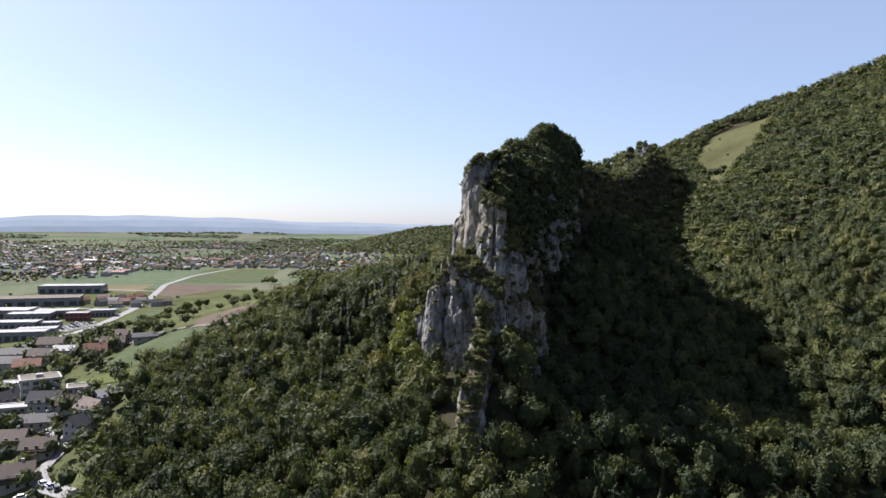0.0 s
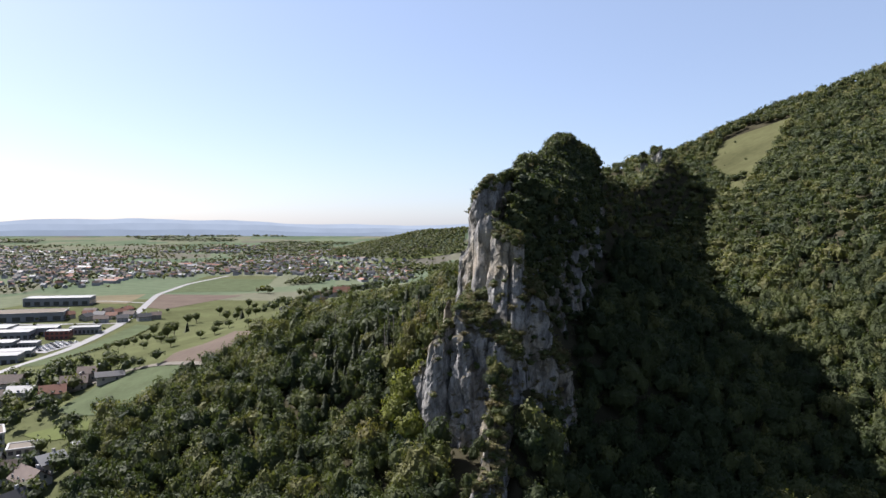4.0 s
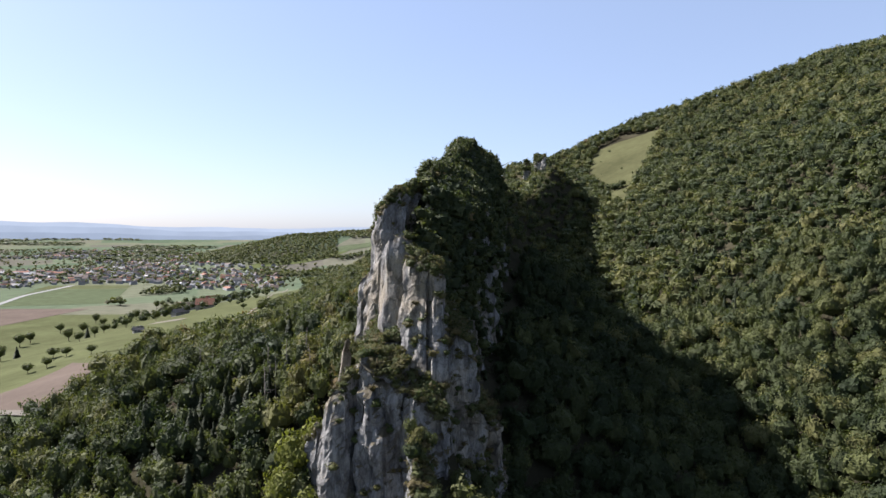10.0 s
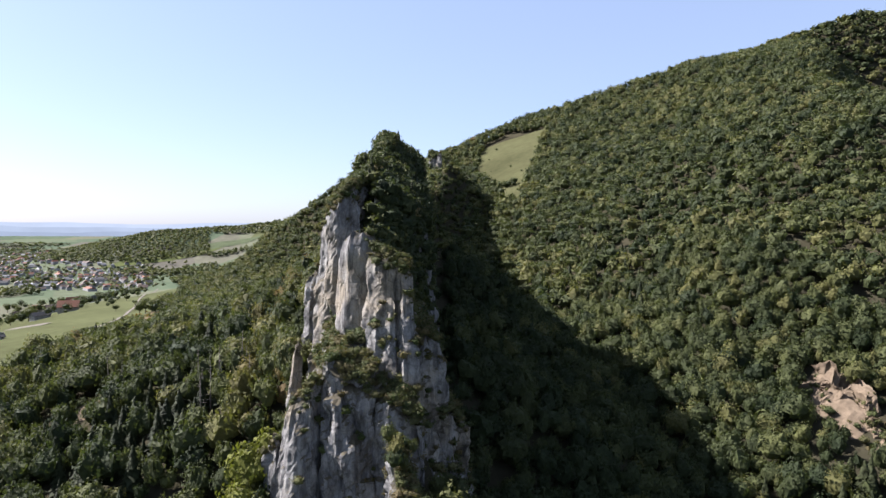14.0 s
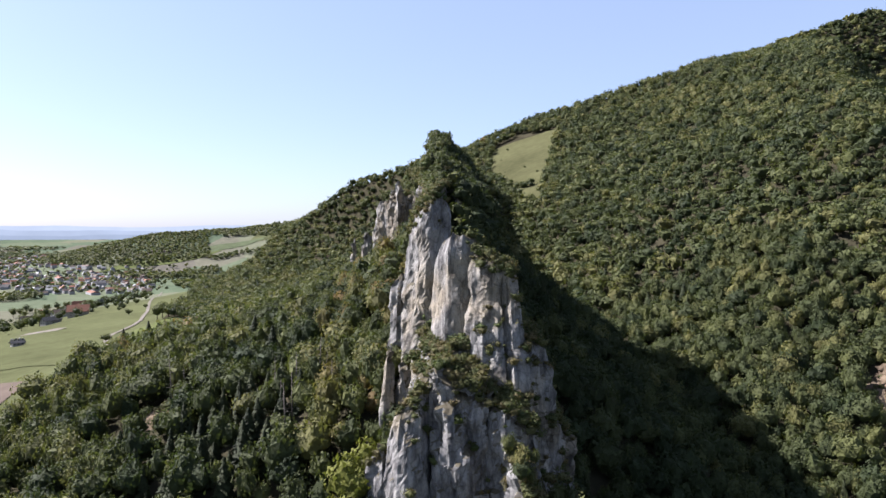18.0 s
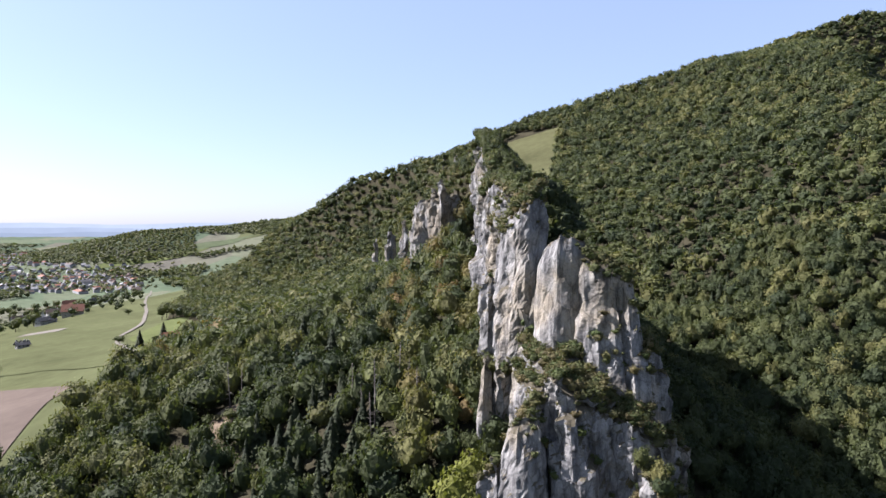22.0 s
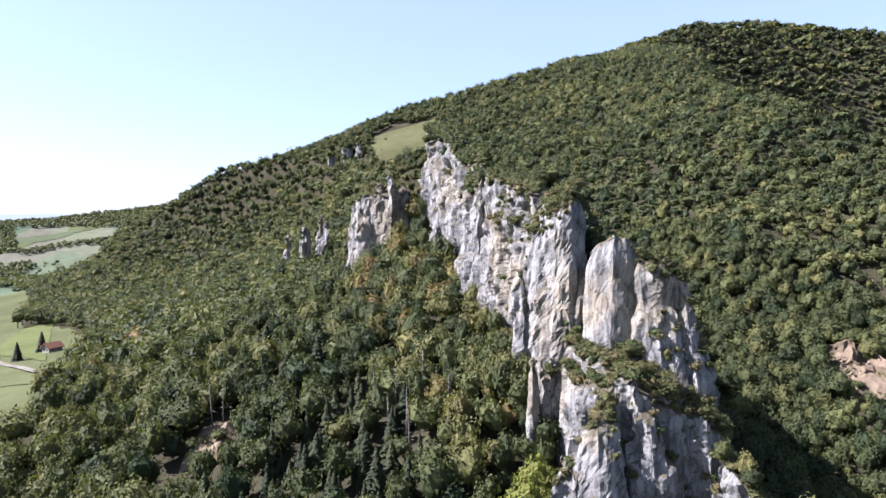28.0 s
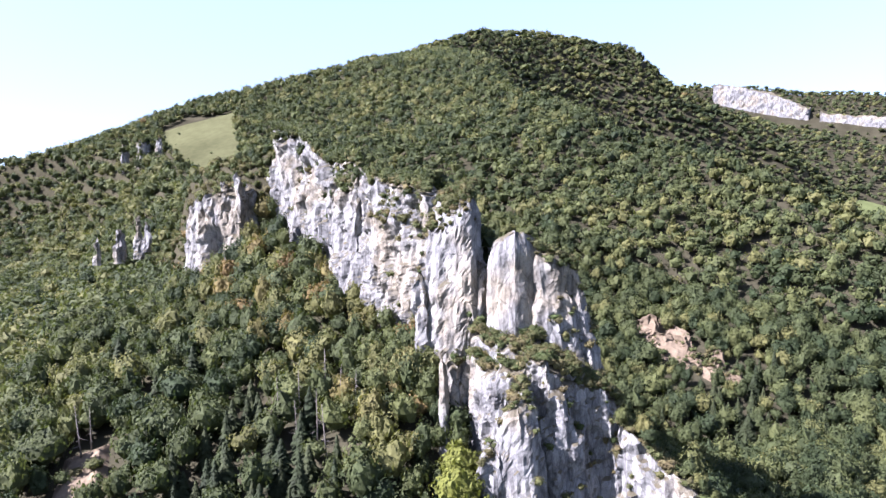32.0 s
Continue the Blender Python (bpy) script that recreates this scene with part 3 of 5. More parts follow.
far_cliff = tagged(new("far_cliff"), "pale rock cliff high on the next mountain", "cliff")
block("rock_face", [(1440, 620, 388), (1452, 566, 378), (1466, 506, 356), (1478, 438, 320), (1515, 438, 324), (1500, 520, 366), (1478, 620, 392)], 240, far_cliff, (0, 0), 4, 0.9, 6.0, rough_top=3)
block("rock_face", [(1484, 418, 310), (1494, 360, 298), (1500, 310, 292), (1508, 250, 284), (1545, 250, 288), (1535, 340, 298), (1520, 418, 314)], 205, far_cliff, (0, 0), 4, 0.9, 6.0, rough_top=3)


# ---- woods ----
ICO = {}


def ball(sub):
    if sub not in ICO:
        bm = bmesh.new()
        bmesh.ops.create_icosphere(bm, subdivisions=sub, radius=1)
        ICO[sub] = (np.array([v.co[:] for v in bm.verts]), np.array([[v.index for v in f.verts] for f in bm.faces]))
        bm.free()
    return ICO[sub]


def crown(seed, leaves, sub, size, wide=0.5, lumps=9, core_size=0.84):
    """A broad crown of unit height standing on its foot: boughs like a cauliflower's, deep creases between, all under leaf clumps."""
    rng = np.random.default_rng(seed)
    cv, cf = ball(sub)
    dirs = rng.normal(size=(lumps, 3))
    dirs[:, 2] = np.abs(dirs[:, 2]) * 0.9 - 0.25
    dirs /= np.linalg.norm(dirs, axis=1)[:, None]
    grow = rng.uniform(0.15, 0.7, lumps)
    spread = rng.uniform(0.35, 0.75, lumps)
    shape = np.array([wide, wide, 0.46])

    def skin(d):
        ang = np.arccos(np.clip(d @ dirs.T, -1, 1)) / spread
        h = np.sqrt(np.clip(1 - ang * ang, 0, 1)) * grow
        k = h.argmax(1)
        p = d * (0.6 + h.max(1))[:, None] * shape
        heart = np.where((h.max(1) > 0.02)[:, None], dirs[k] * 0.62 * shape, 0)
        out = (p - heart) / shape
        out /= np.linalg.norm(out, axis=1)[:, None] + 1e-6
        p[:, 2] += 0.56
        return p, out

    core = (skin(cv)[0] - [0, 0, 0.5]) * core_size * rng.uniform(0.87, 1.06, (len(cv), 1)) + [0, 0, 0.5]
    d = rng.normal(size=(leaves, 3))
    d[:, 2] = np.where(rng.random(leaves) < 0.75, np.abs(d[:, 2]), d[:, 2])
    d /= np.linalg.norm(d, axis=1)[:, None]
    base, out = skin(d)
    base = (base - [0, 0, 0.5]) * (0.97 + rng.uniform(-0.17, 0.14, (leaves, 1))) + [0, 0, 0.5]
    a = np.cross(out, rng.normal(size=(leaves, 3)))
    a /= np.linalg.norm(a, axis=1)[:, None] + 1e-6
    b = np.cross(out, a)
    a = a + out * rng.uniform(-0.55, 0.55, (leaves, 1))
    b = b + out * rng.uniform(-0.55, 0.55, (leaves, 1))
    s = size * rng.uniform(0.55, 1.3, (leaves, 1))
    tri = np.stack([base - a * s, base + a * s * 0.8 + b * s * 0.3, base + b * s * 1.2], 1).reshape(-1, 3)
    return np.concatenate([core, tri]), np.concatenate([cf, np.arange(leaves * 3).reshape(-1, 3) + len(core)])


def spire(seed, whorls, arms, wide=0.25):
    """A narrow conifer of unit height: drooping whorls of branches round a slim core."""
    rng = np.random.default_rng(seed)
    v, f = [], []
    n = 6
    for k in range(n):
        a = 2 * math.pi * k / n
        v.append((0.55 * wide * math.cos(a), 0.55 * wide * math.sin(a), 0.08))
    v.append((0, 0, 0.97))
    f += [(k, (k + 1) % n, n) for k in range(n)]
    for w in range(whorls):
        h = 0.1 + 0.88 * (w / whorls) ** 0.95
        r = wide * (1.02 - h) * 1.1 + 0.012
        for k in range(arms):
            a = 2 * math.pi * (k + rng.random() * 0.8) / arms + w
            rr = r * rng.uniform(0.75, 1.25)
            c, s2 = math.cos(a), math.sin(a)
            t = rr * 0.55
            i = len(v)
            drop = rr * rng.uniform(0.25, 0.75)
            v += [(rr * c, rr * s2, h - drop), (-s2 * t + c * rr * 0.25, c * t + s2 * rr * 0.25, h - drop * 0.2 + 0.01), (s2 * t + c * rr * 0.25, -c * t + s2 * rr * 0.25, h - drop * 0.2 + 0.02),
                  (c * rr * 0.1, s2 * rr * 0.1, h + 0.045)]
            f += [(i, i + 1, i + 3), (i, i + 3, i + 2)]
    return np.array(v), np.array(f)


def wood(name, spots, kinds, material, label, category="trees"):
    """One mass of trees. spots: x, y, z, tall, wide, turn, tint in rows; kinds: the tree shapes to choose from."""
    rng = np.random.default_rng(len(spots))
    pick = rng.integers(0, len(kinds), len(spots))
    co, fa, ti, at = [], [], [], 0
    for k, (v, f) in enumerate(kinds):
        sp = spots[pick == k]
        if not len(sp):
            continue
        c, s = np.cos(sp[:, 5])[:, None], np.sin(sp[:, 5])[:, None]
        w, h = sp[:, 4][:, None], sp[:, 3][:, None]
        x = (v[:, 0] * c - v[:, 1] * s) * w + sp[:, 0][:, None]
        y = (v[:, 0] * s + v[:, 1] * c) * w + sp[:, 1][:, None]
        z = v[:, 2] * h + sp[:, 2][:, None]
        co.append(np.stack([x, y, z], -1).reshape(-1, 3))
        fa.append((f[None] + (np.arange(len(sp)) * len(v))[:, None, None]).reshape(-1, 3) + at)
        ti.append(np.repeat(sp[:, 6], len(v)))
        at += len(sp) * len(v)
    me = mesh_of(name, np.concatenate(co), np.concatenate(fa))
    me.attributes.new("tint", "FLOAT", "POINT").data.foreach_set("value", np.concatenate(ti).astype(np.float32))
    ob = placed(name, me, material, smooth=False)
    return tagged(ob, label, category, kind="stuff")


def jittered(x0, x1, y0, y1, step, seed):
    rng = np.random.default_rng(seed)
    X, Y = np.meshgrid(np.arange(x0, x1, step), np.arange(y0, y1, step))
    X = X + (np.arange(len(Y))[:, None] % 2) * step * 0.5
    return X.ravel() + rng.uniform(-0.38, 0.38, X.size) * step, Y.ravel() + rng.uniform(-0.38, 0.38, X.size) * step


def wooded(x, y):
    ok = (x > wood_edge(y)) & ~in_meadow(x, y)
    d = x - ridge_x(y)
    ok &= ~((d > -8) & (d < 0) & (y > 248) & (y < 350))
    ok &= ~((y > 168) & (y < 250) & (d > -11) & (d < np.where(y > 232, 3, 6)))
    ok &= ~((y > 206) & (y < 230) & (d > -19) & (d < 9))
    ok &= ~((np.abs(x - 38 - (y - 374) * 0.2) < 9.5) & (y > 354) & (y < 400))
    ok &= ~((d >= 0) & (d < 22) & (y > 230) & (y < 372))
    ok &= ~((x > 200) & (y > top_y(x) + 45) & (x < 620))
    face = np.interp(y, [250, 438, 620], [1506, 1476, 1438])
    ok &= ~((x > face - np.interp(y, [250, 430, 450, 620], [6, 10, 24, 3])) & (x < face + 10) & (y > 240) & (y < 624))
    ok &= ~((x > 925) & (x < 1100) & (np.abs(y - 314 + (x - 930) * 0.25) < 28))
    for cx, cy, r in CLEAR:
        ok &= (x - cx) ** 2 + (y - cy) ** 2 > r * r
    return ok


def spots_in(x, y, tall, seed, slim=0.68):
    rng = np.random.default_rng(seed)
    keep = wooded(x, y)
    x, y = x[keep], y[keep]
    d = x - ridge_x(y)
    t = tall * rng.uniform(0.6, 1.35, len(x)) * np.where((d > np.where((y > 360) & (y < 480), -34, -3)) & (d < 26) & (y > 230) & (y < 660), 0.6, 1.0)
    patch = 0.5 + 0.22 * rough_ground(x, y, 45)
    tint = np.clip(rng.normal(0.42, 0.235, len(x)) + 0.3 * (patch - 0.5) + (rng.random(len(x)) < 0.03) * 0.4, 0, 1)
    # ravine shade is put into the leaf tint, strongest just north of the ridge
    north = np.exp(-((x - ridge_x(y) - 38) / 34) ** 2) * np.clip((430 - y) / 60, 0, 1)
    # shade tint applied; south slope slightly lighter, foot and far side slightly darker
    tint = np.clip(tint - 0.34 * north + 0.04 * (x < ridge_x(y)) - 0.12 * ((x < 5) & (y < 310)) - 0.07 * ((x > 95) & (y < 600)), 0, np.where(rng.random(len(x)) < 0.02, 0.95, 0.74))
    # russet trees along the foot of the cliffs
    d = x - ridge_x(y)
    foot = (d > -34) & (d < -6) & (y > 212) & (y < 420)
    tint = np.where(foot & (rng.random(len(x)) < 0.28), rng.uniform(0.7, 0.97, len(x)), tint)
    # extra dark firs crowd the same ravine, standing in for its shade
    conifer = rough_ground(x + 300, y - 120, 38) + rng.normal(0, 0.45, len(x)) + 2.2 * north + 0.8 * np.exp(-((x + 26) ** 2 + (y - 256) ** 2) / 18 ** 2) + 0.55 * np.exp(-((x + 60) / 30) ** 2 - ((y - 245) / 45) ** 2) > 2.0
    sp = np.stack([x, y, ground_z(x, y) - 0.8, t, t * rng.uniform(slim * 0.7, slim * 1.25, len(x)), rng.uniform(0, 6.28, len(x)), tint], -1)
    fir = sp[conifer].copy()
    fir[:, 4] = fir[:, 3]
    fir[:, 6] = rng.random(len(fir))
    return sp[~conifer], fir


near_kinds = [crown(k, 330, 2, 0.056, lumps=9 + 2 * k) for k in range(9)]
mid_kinds = [crown(20 + k, 70, 1, 0.09, lumps=6 + 2 * k) for k in range(8)]
far_kinds = [crown(40 + k, 24, 1, 0.13, core_size=0.92) for k in range(5)]
speck_kinds = [crown(50 + k, 10, 0, 0.25, core_size=0.95) for k in range(5)]
near_firs = [spire(60 + k, 18, 9, 0.25 + 0.05 * k) for k in range(4)]
far_firs = [spire(70 + k, 9, 6, 0.34) for k in range(3)]


def near_zone(x, y):
    return (y < 380) & (x < 220) & (x + y > 40)


x, y = jittered(-150, 222, 125, 382, 4.5, 1)
k = near_zone(x, y)
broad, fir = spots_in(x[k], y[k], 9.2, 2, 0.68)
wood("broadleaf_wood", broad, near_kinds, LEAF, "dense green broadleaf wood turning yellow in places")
wood("fir_wood", fir, near_firs, NEEDLE, "dark green firs standing among the broadleaf trees")
x, y = jittered(-110, 150, -40, 126, 7.5, 9)
broad, fir = spots_in(x, y, 9, 10, 0.95)
wood("foot_wood", broad, far_kinds, LEAF, "broadleaf wood at the foot of the ridge")
x, y = jittered(-160, 640, 130, 1250, 5.9, 3)
k = ~near_zone(x, y)
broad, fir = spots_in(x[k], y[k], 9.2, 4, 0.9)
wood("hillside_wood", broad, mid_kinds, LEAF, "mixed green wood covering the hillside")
wood("hillside_firs", fir, far_firs, NEEDLE, "dark conifers on the hillside")
xa, ya = jittered(640, 1100, 300, 960, 8.0, 5)
xb, yb = jittered(480, 2000, -100, 1000, 13.0, 6)
k = ((xb > 640) | (yb < 130)) & ~((xb > 640) & (xb < 1100) & (yb > 300) & (yb < 960))
x, y = np.concatenate([xa, xb[k]]), np.concatenate([ya, yb[k]])
k = x > 0
broad, fir = spots_in(x[k], y[k], 10.5, 6, 1.1)
wood("mountain_wood", np.concatenate([broad, fir]), far_kinds, LEAF, "distant wood on the mountain")


# ---- fields, roads and tracks ----
def patch(name, corners, material, label, category, n=14, lift=0.3, kind="structure"):
    """A sheet on the ground between four corners, named round about."""
    (ax, ay), (bx, by), (cx, cy), (dx, dy) = corners
    u, v = np.meshgrid(np.linspace(0, 1, n), np.linspace(0, 1, n), indexing="ij")
    wob = 0.012 * np.sin(9 * v + ax) * u * (1 - u)
    x = ax * (1 - u) * (1 - v) + bx * u * (1 - v) + cx * u * v + dx * (1 - u) * v + wob * (bx - ax)
    y = ay * (1 - u) * (1 - v) + by * u * (1 - v) + cy * u * v + dy * (1 - u) * v + wob * (by - ay)
    co = np.stack([x, y, ground_z(x, y) + lift], -1).reshape(-1, 3)
    ob = placed(name, mesh_of(name, co, grid_faces(n, n)), material)
    return tagged(ob, label, category, kind=kind)


def band(name, line, half, material, label, category, lift=0.45, kind="structure", step=12.0):
    """A road or hedge foot along a line, laid on the ground."""
    pts = np.array(line, float)
    run = np.concatenate([[0], np.cumsum(np.hypot(*np.diff(pts, axis=0).T))])
    s = np.linspace(0, run[-1], max(3, int(run[-1] / step)))
    x, y = np.interp(s, run, pts[:, 0]), np.interp(s, run, pts[:, 1])
    for _ in range(3):
        x[1:-1], y[1:-1] = (x[:-2] + 2 * x[1:-1] + x[2:]) / 4, (y[:-2] + 2 * y[1:-1] + y[2:]) / 4
    tx, ty = np.gradient(x), np.gradient(y)
    ln = np.hypot(tx, ty)
    nx, ny = -ty / ln * half, tx / ln * half
    rows = [np.stack([x + nx * k, y + ny * k, ground_z(x + nx * k, y + ny * k) + lift], -1) for k in (-1, -0.3, 0.3, 1)]
    co = np.stack(rows, 1).reshape(-1, 3)
    ob = placed(name, mesh_of(name, co, grid_faces(len(s), 4)), material)
    return tagged(ob, label, category, kind=kind)


patch("field", [(-138, 346), (-106, 324), (-95, 384), (-133, 427)], TILLED, "freshly ploughed brown field on the slope", "field")
patch("field", [(-168, 313), (-140, 297), (-105, 322), (-158, 356)], CROP, "pale green crop field beside the lane", "field")
patch("field", [(-167, 293), (-149, 280), (-131, 276), (-141, 295)], LAWN, "bright green mown meadow above the houses", "field")
patch("field", [(-321, 502), (-276, 471), (-352, 775), (-378, 785)], CROP, "long strip of maize along the main road", "field")
patch("field", [(-447, 940), (-410, 922), (-372, 1110), (-513, 1116)], TILLED, "bare brown field beyond the road bend", "field")
patch("field", [(-520, 1141), (-365, 1183), (-426, 1452), (-580, 1420)], CROP, "green strip of crops on the plain", "field")
patch("field", [(-585, 1430), (-430, 1460), (-440, 1530), (-597, 1528)], PASTURE, "green pasture on the plain", "field")
patch("field", [(-636, 987), (-493, 979), (-532, 1112), (-660, 1051)], STUBBLE, "pale stubble field beside the road", "field")
patch("field", [(-79, 408), (-96, 600), (-215, 850), (-134, 466)], PASTURE, "gently sloping green meadow", "field")
patch("field", [(-72, 486), (-57, 669), (-69, 690), (-92, 564)], LAWN, "bright green meadow beside the gravel track", "field")
patch("hill_pasture", [(210, 604), (230, 606), (362, 828), (280, 884)], PASTURE_DRY, "dry tan pasture on the mountain saddle", "pasture", 24, 0.5)
patch("hill_pasture", [(930, 340), (930, 288), (1100, 246), (1100, 298)], LAWN, "small green pasture across the side valley", "pasture", 16, 0.8)
patch("hill_pasture", [(-300, 1900), (-60, 1960), (30, 2060), (-180, 2040)], LAWN, "green pasture on the far hill", "pasture", 14, 0.8)
patch("hill_pasture", [(-150, 1985), (60, 2040), (120, 2110), (-90, 2075)], CROP, "dull green field on the far hill", "pasture", 14, 1.2)
patch("hill_pasture", [(60, 2060), (240, 2120), (300, 2200), (90, 2180)], PASTURE, "green slope on the far hill", "pasture", 14, 0.8)
band("road", [(-250, 330), (-274, 393), (-335, 542), (-350, 607), (-396, 785), (-432, 895), (-510, 1104), (-550, 1310), (-555, 1530)], 4.6, ROAD, "pale asphalt main road curving to the town", "road")
band("road", [(-396, 790), (-500, 770), (-640, 780)], 4.0, ROAD, "pale asphalt side road", "road")
band("road", [(-600, 1000), (-530, 1010), (-470, 990)], 3.5, ROAD, "pale asphalt side road", "road")
band("lane", [(-195, 308), (-185, 318), (-174, 337), (-164, 354), (-158, 358), (-106, 325)], 1.6, GRAVEL, "pale farm lane between fields", "lane", 0.6)
band("lane", [(-92, 180), (-106, 188), (-118, 197), (-125, 205), (-126, 215), (-124, 222), (-130, 228), (-137, 233)], 2.3, ROAD, "grey village lane", "lane", 0.5, step=4)
band("lane", [(-137, 233), (-158, 250), (-172, 267), (-188, 283), (-210, 316)], 2.3, ROAD, "grey village lane", "lane", 0.5, step=6)
band("lane", [(-77, 441), (-98, 555), (-99, 599), (-90, 659), (-95, 811), (-104, 945), (-118, 1382)], 1.5, GRAVEL, "pale gravel track winding along the slope", "lane", 0.6)
patch("yard", [(-184, 720), (-152, 705), (-148, 722), (-180, 740)], GRAVEL, "pale gravel farm yard", "yard", 8, 0.6)
patch("car_park", [(-390, 610), (-362, 600), (-366, 662), (-394, 668)], ROAD, "grey asphalt car park beside the halls", "car park", 8, 0.5)


def scar(label, corners, n=26, rise=1.0, steep=0.0):
    """Bare broken ground with a ragged edge that dips under the soil."""
    (ax, ay), (bx, by), (cx, cy), (dx, dy) = corners
    u, v = np.meshgrid(np.linspace(0, 1, n), np.linspace(0, 1, n), indexing="ij")
    x = ax * (1 - u) * (1 - v) + bx * u * (1 - v) + cx * u * v + dx * (1 - u) * v
    y = ay * (1 - u) * (1 - v) + by * u * (1 - v) + cy * u * v + dy * (1 - u) * v
    rim = np.minimum(np.minimum(u, 1 - u), np.minimum(v, 1 - v)) * 4
    lump = 0.35 * rough_ground(x, y, 2.6) + 0.3 * rough_ground(y, x, 1.1)
    z = ground_z(x, y) + steep * np.sin(u * 2.2) * np.clip(rim, 0, 1) + rise * (np.clip(rim, 0, 1) * 1.3 - 0.75 + lump * np.clip(rim, 0.2, 1))
    ob = placed("bare_slope", mesh_of("bare_slope", np.stack([x, y, z], -1).reshape(-1, 3), grid_faces(n, n)), SCREE, smooth=False)
    return tagged(ob, label, "scar", kind="structure")


scar("bare ochre landslip scar in the wood", [(170, 274), (184, 276), (182, 246), (168, 244)], 30, 0.7, 2.0)
scar("bare ochre rock scar under the trees", [(169, 242), (178, 243), (176, 222), (167, 224)], 22, 0.7, 1.2)
slip = tagged(new("landslip_crag"), "broken ochre rock faces on the landslip", "rock")
for cx0, cy0, r0, up0 in ((181, 268, 4.5, 9.0), (177, 262, 3.6, 6.5), (182, 254, 5.0, 8.0), (176, 246, 3.4, 5.5), (178, 238, 4.2, 6.0), (174, 228, 3.4, 4.5), (186, 262, 3.0, 7.0)):
    z0 = float(ground_z(np.array([cx0]), np.array([cy0]))[0])
    ring = [(cx0 + r0 * math.cos(q) * (0.7 + 0.35 * math.sin(3 * q + cy0)), cy0 + 1.3 * r0 * math.sin(q), z0 + up0 * (0.75 + 0.3 * math.cos(q))) for q in (0.2, 1.1, 2.0, 2.9, 3.9, 5.2)]
    block("rock_face", ring, z0 - 6, slip, (-1.5, 0), r0 * 0.55, 0.9, 0.9, rough_top=1.6, material=SCREE)
scar("bare pale scar below the trees", [(-60, 293), (-48, 311), (-39, 306), (-49, 287)], 26, 0.9, 1.4)

# ---- buildings ----
WHITE = plain("white_render", (0.273, 0.267, 0.259), 0.85, 0.3, 0.06)
CREAM = plain("cream_render", (0.250, 0.229, 0.195), 0.85, 0.3, 0.07)
GREY = plain("grey_cladding", (0.160, 0.163, 0.170), 0.6, 0.2, 0.1)
TILE_BROWN = plain("brown_roof_tiles", (0.074, 0.054, 0.044), 0.75, 0.6, 0.2)
TILE_RED = plain("red_roof_tiles", (0.142, 0.065, 0.041), 0.75, 0.6, 0.2)
TILE_GREY = plain("grey_roof_tiles", (0.044, 0.044, 0.046), 0.7, 0.6, 0.2)
ROOF_PALE = plain("pale_flat_roof", (0.161, 0.161, 0.157), 0.6, 0.1, 0.1)
ROOF_GRAVEL = plain("gravelled_flat_roof", (0.121, 0.107, 0.091), 0.9, 0.3, 0.15)
HALL_RED = plain("dull_red_cladding", (0.175, 0.0599, 0.0499), 0.6, 0.2, 0.1)
WOODEN = plain("dark_weathered_timber", (0.0649, 0.0449, 0.03), 0.8, 0.6, 0.2)
GLASS, gnt, gb = nodes_of("window_glass")
gb.inputs["Base Color"].default_value = (0.03, 0.035, 0.04, 1)
gb.inputs["Roughness"].default_value = 0.12


def box_into(bm, x0, x1, y0, y1, z0, z1):
    m = Matrix.Translation(((x0 + x1) / 2, (y0 + y1) / 2, (z0 + z1) / 2)) @ Matrix.Diagonal((x1 - x0, y1 - y0, z1 - z0, 1))
    return bmesh.ops.create_cube(bm, size=1, matrix=m)["verts"]


def box(name, x0, x1, y0, y1, z0, z1, material, parent, label="", bevel=0.0):
    bm = bmesh.new()
    box_into(bm, x0, x1, y0, y1, z0, z1)
    if bevel:
        bmesh.ops.bevel(bm, geom=bm.edges[:], offset=bevel, segments=1, affect="EDGES")
    return part(name, bm, material, parent, label, False)


def base_at(name, x, y, turn, label, category, group=""):
    ob = tagged(new(name), label, category, group)
    ob.matrix_basis = pose(x, y, float(ground_z(np.array([x]), np.array([y]))[0]), 0, 0, turn)
    return ob


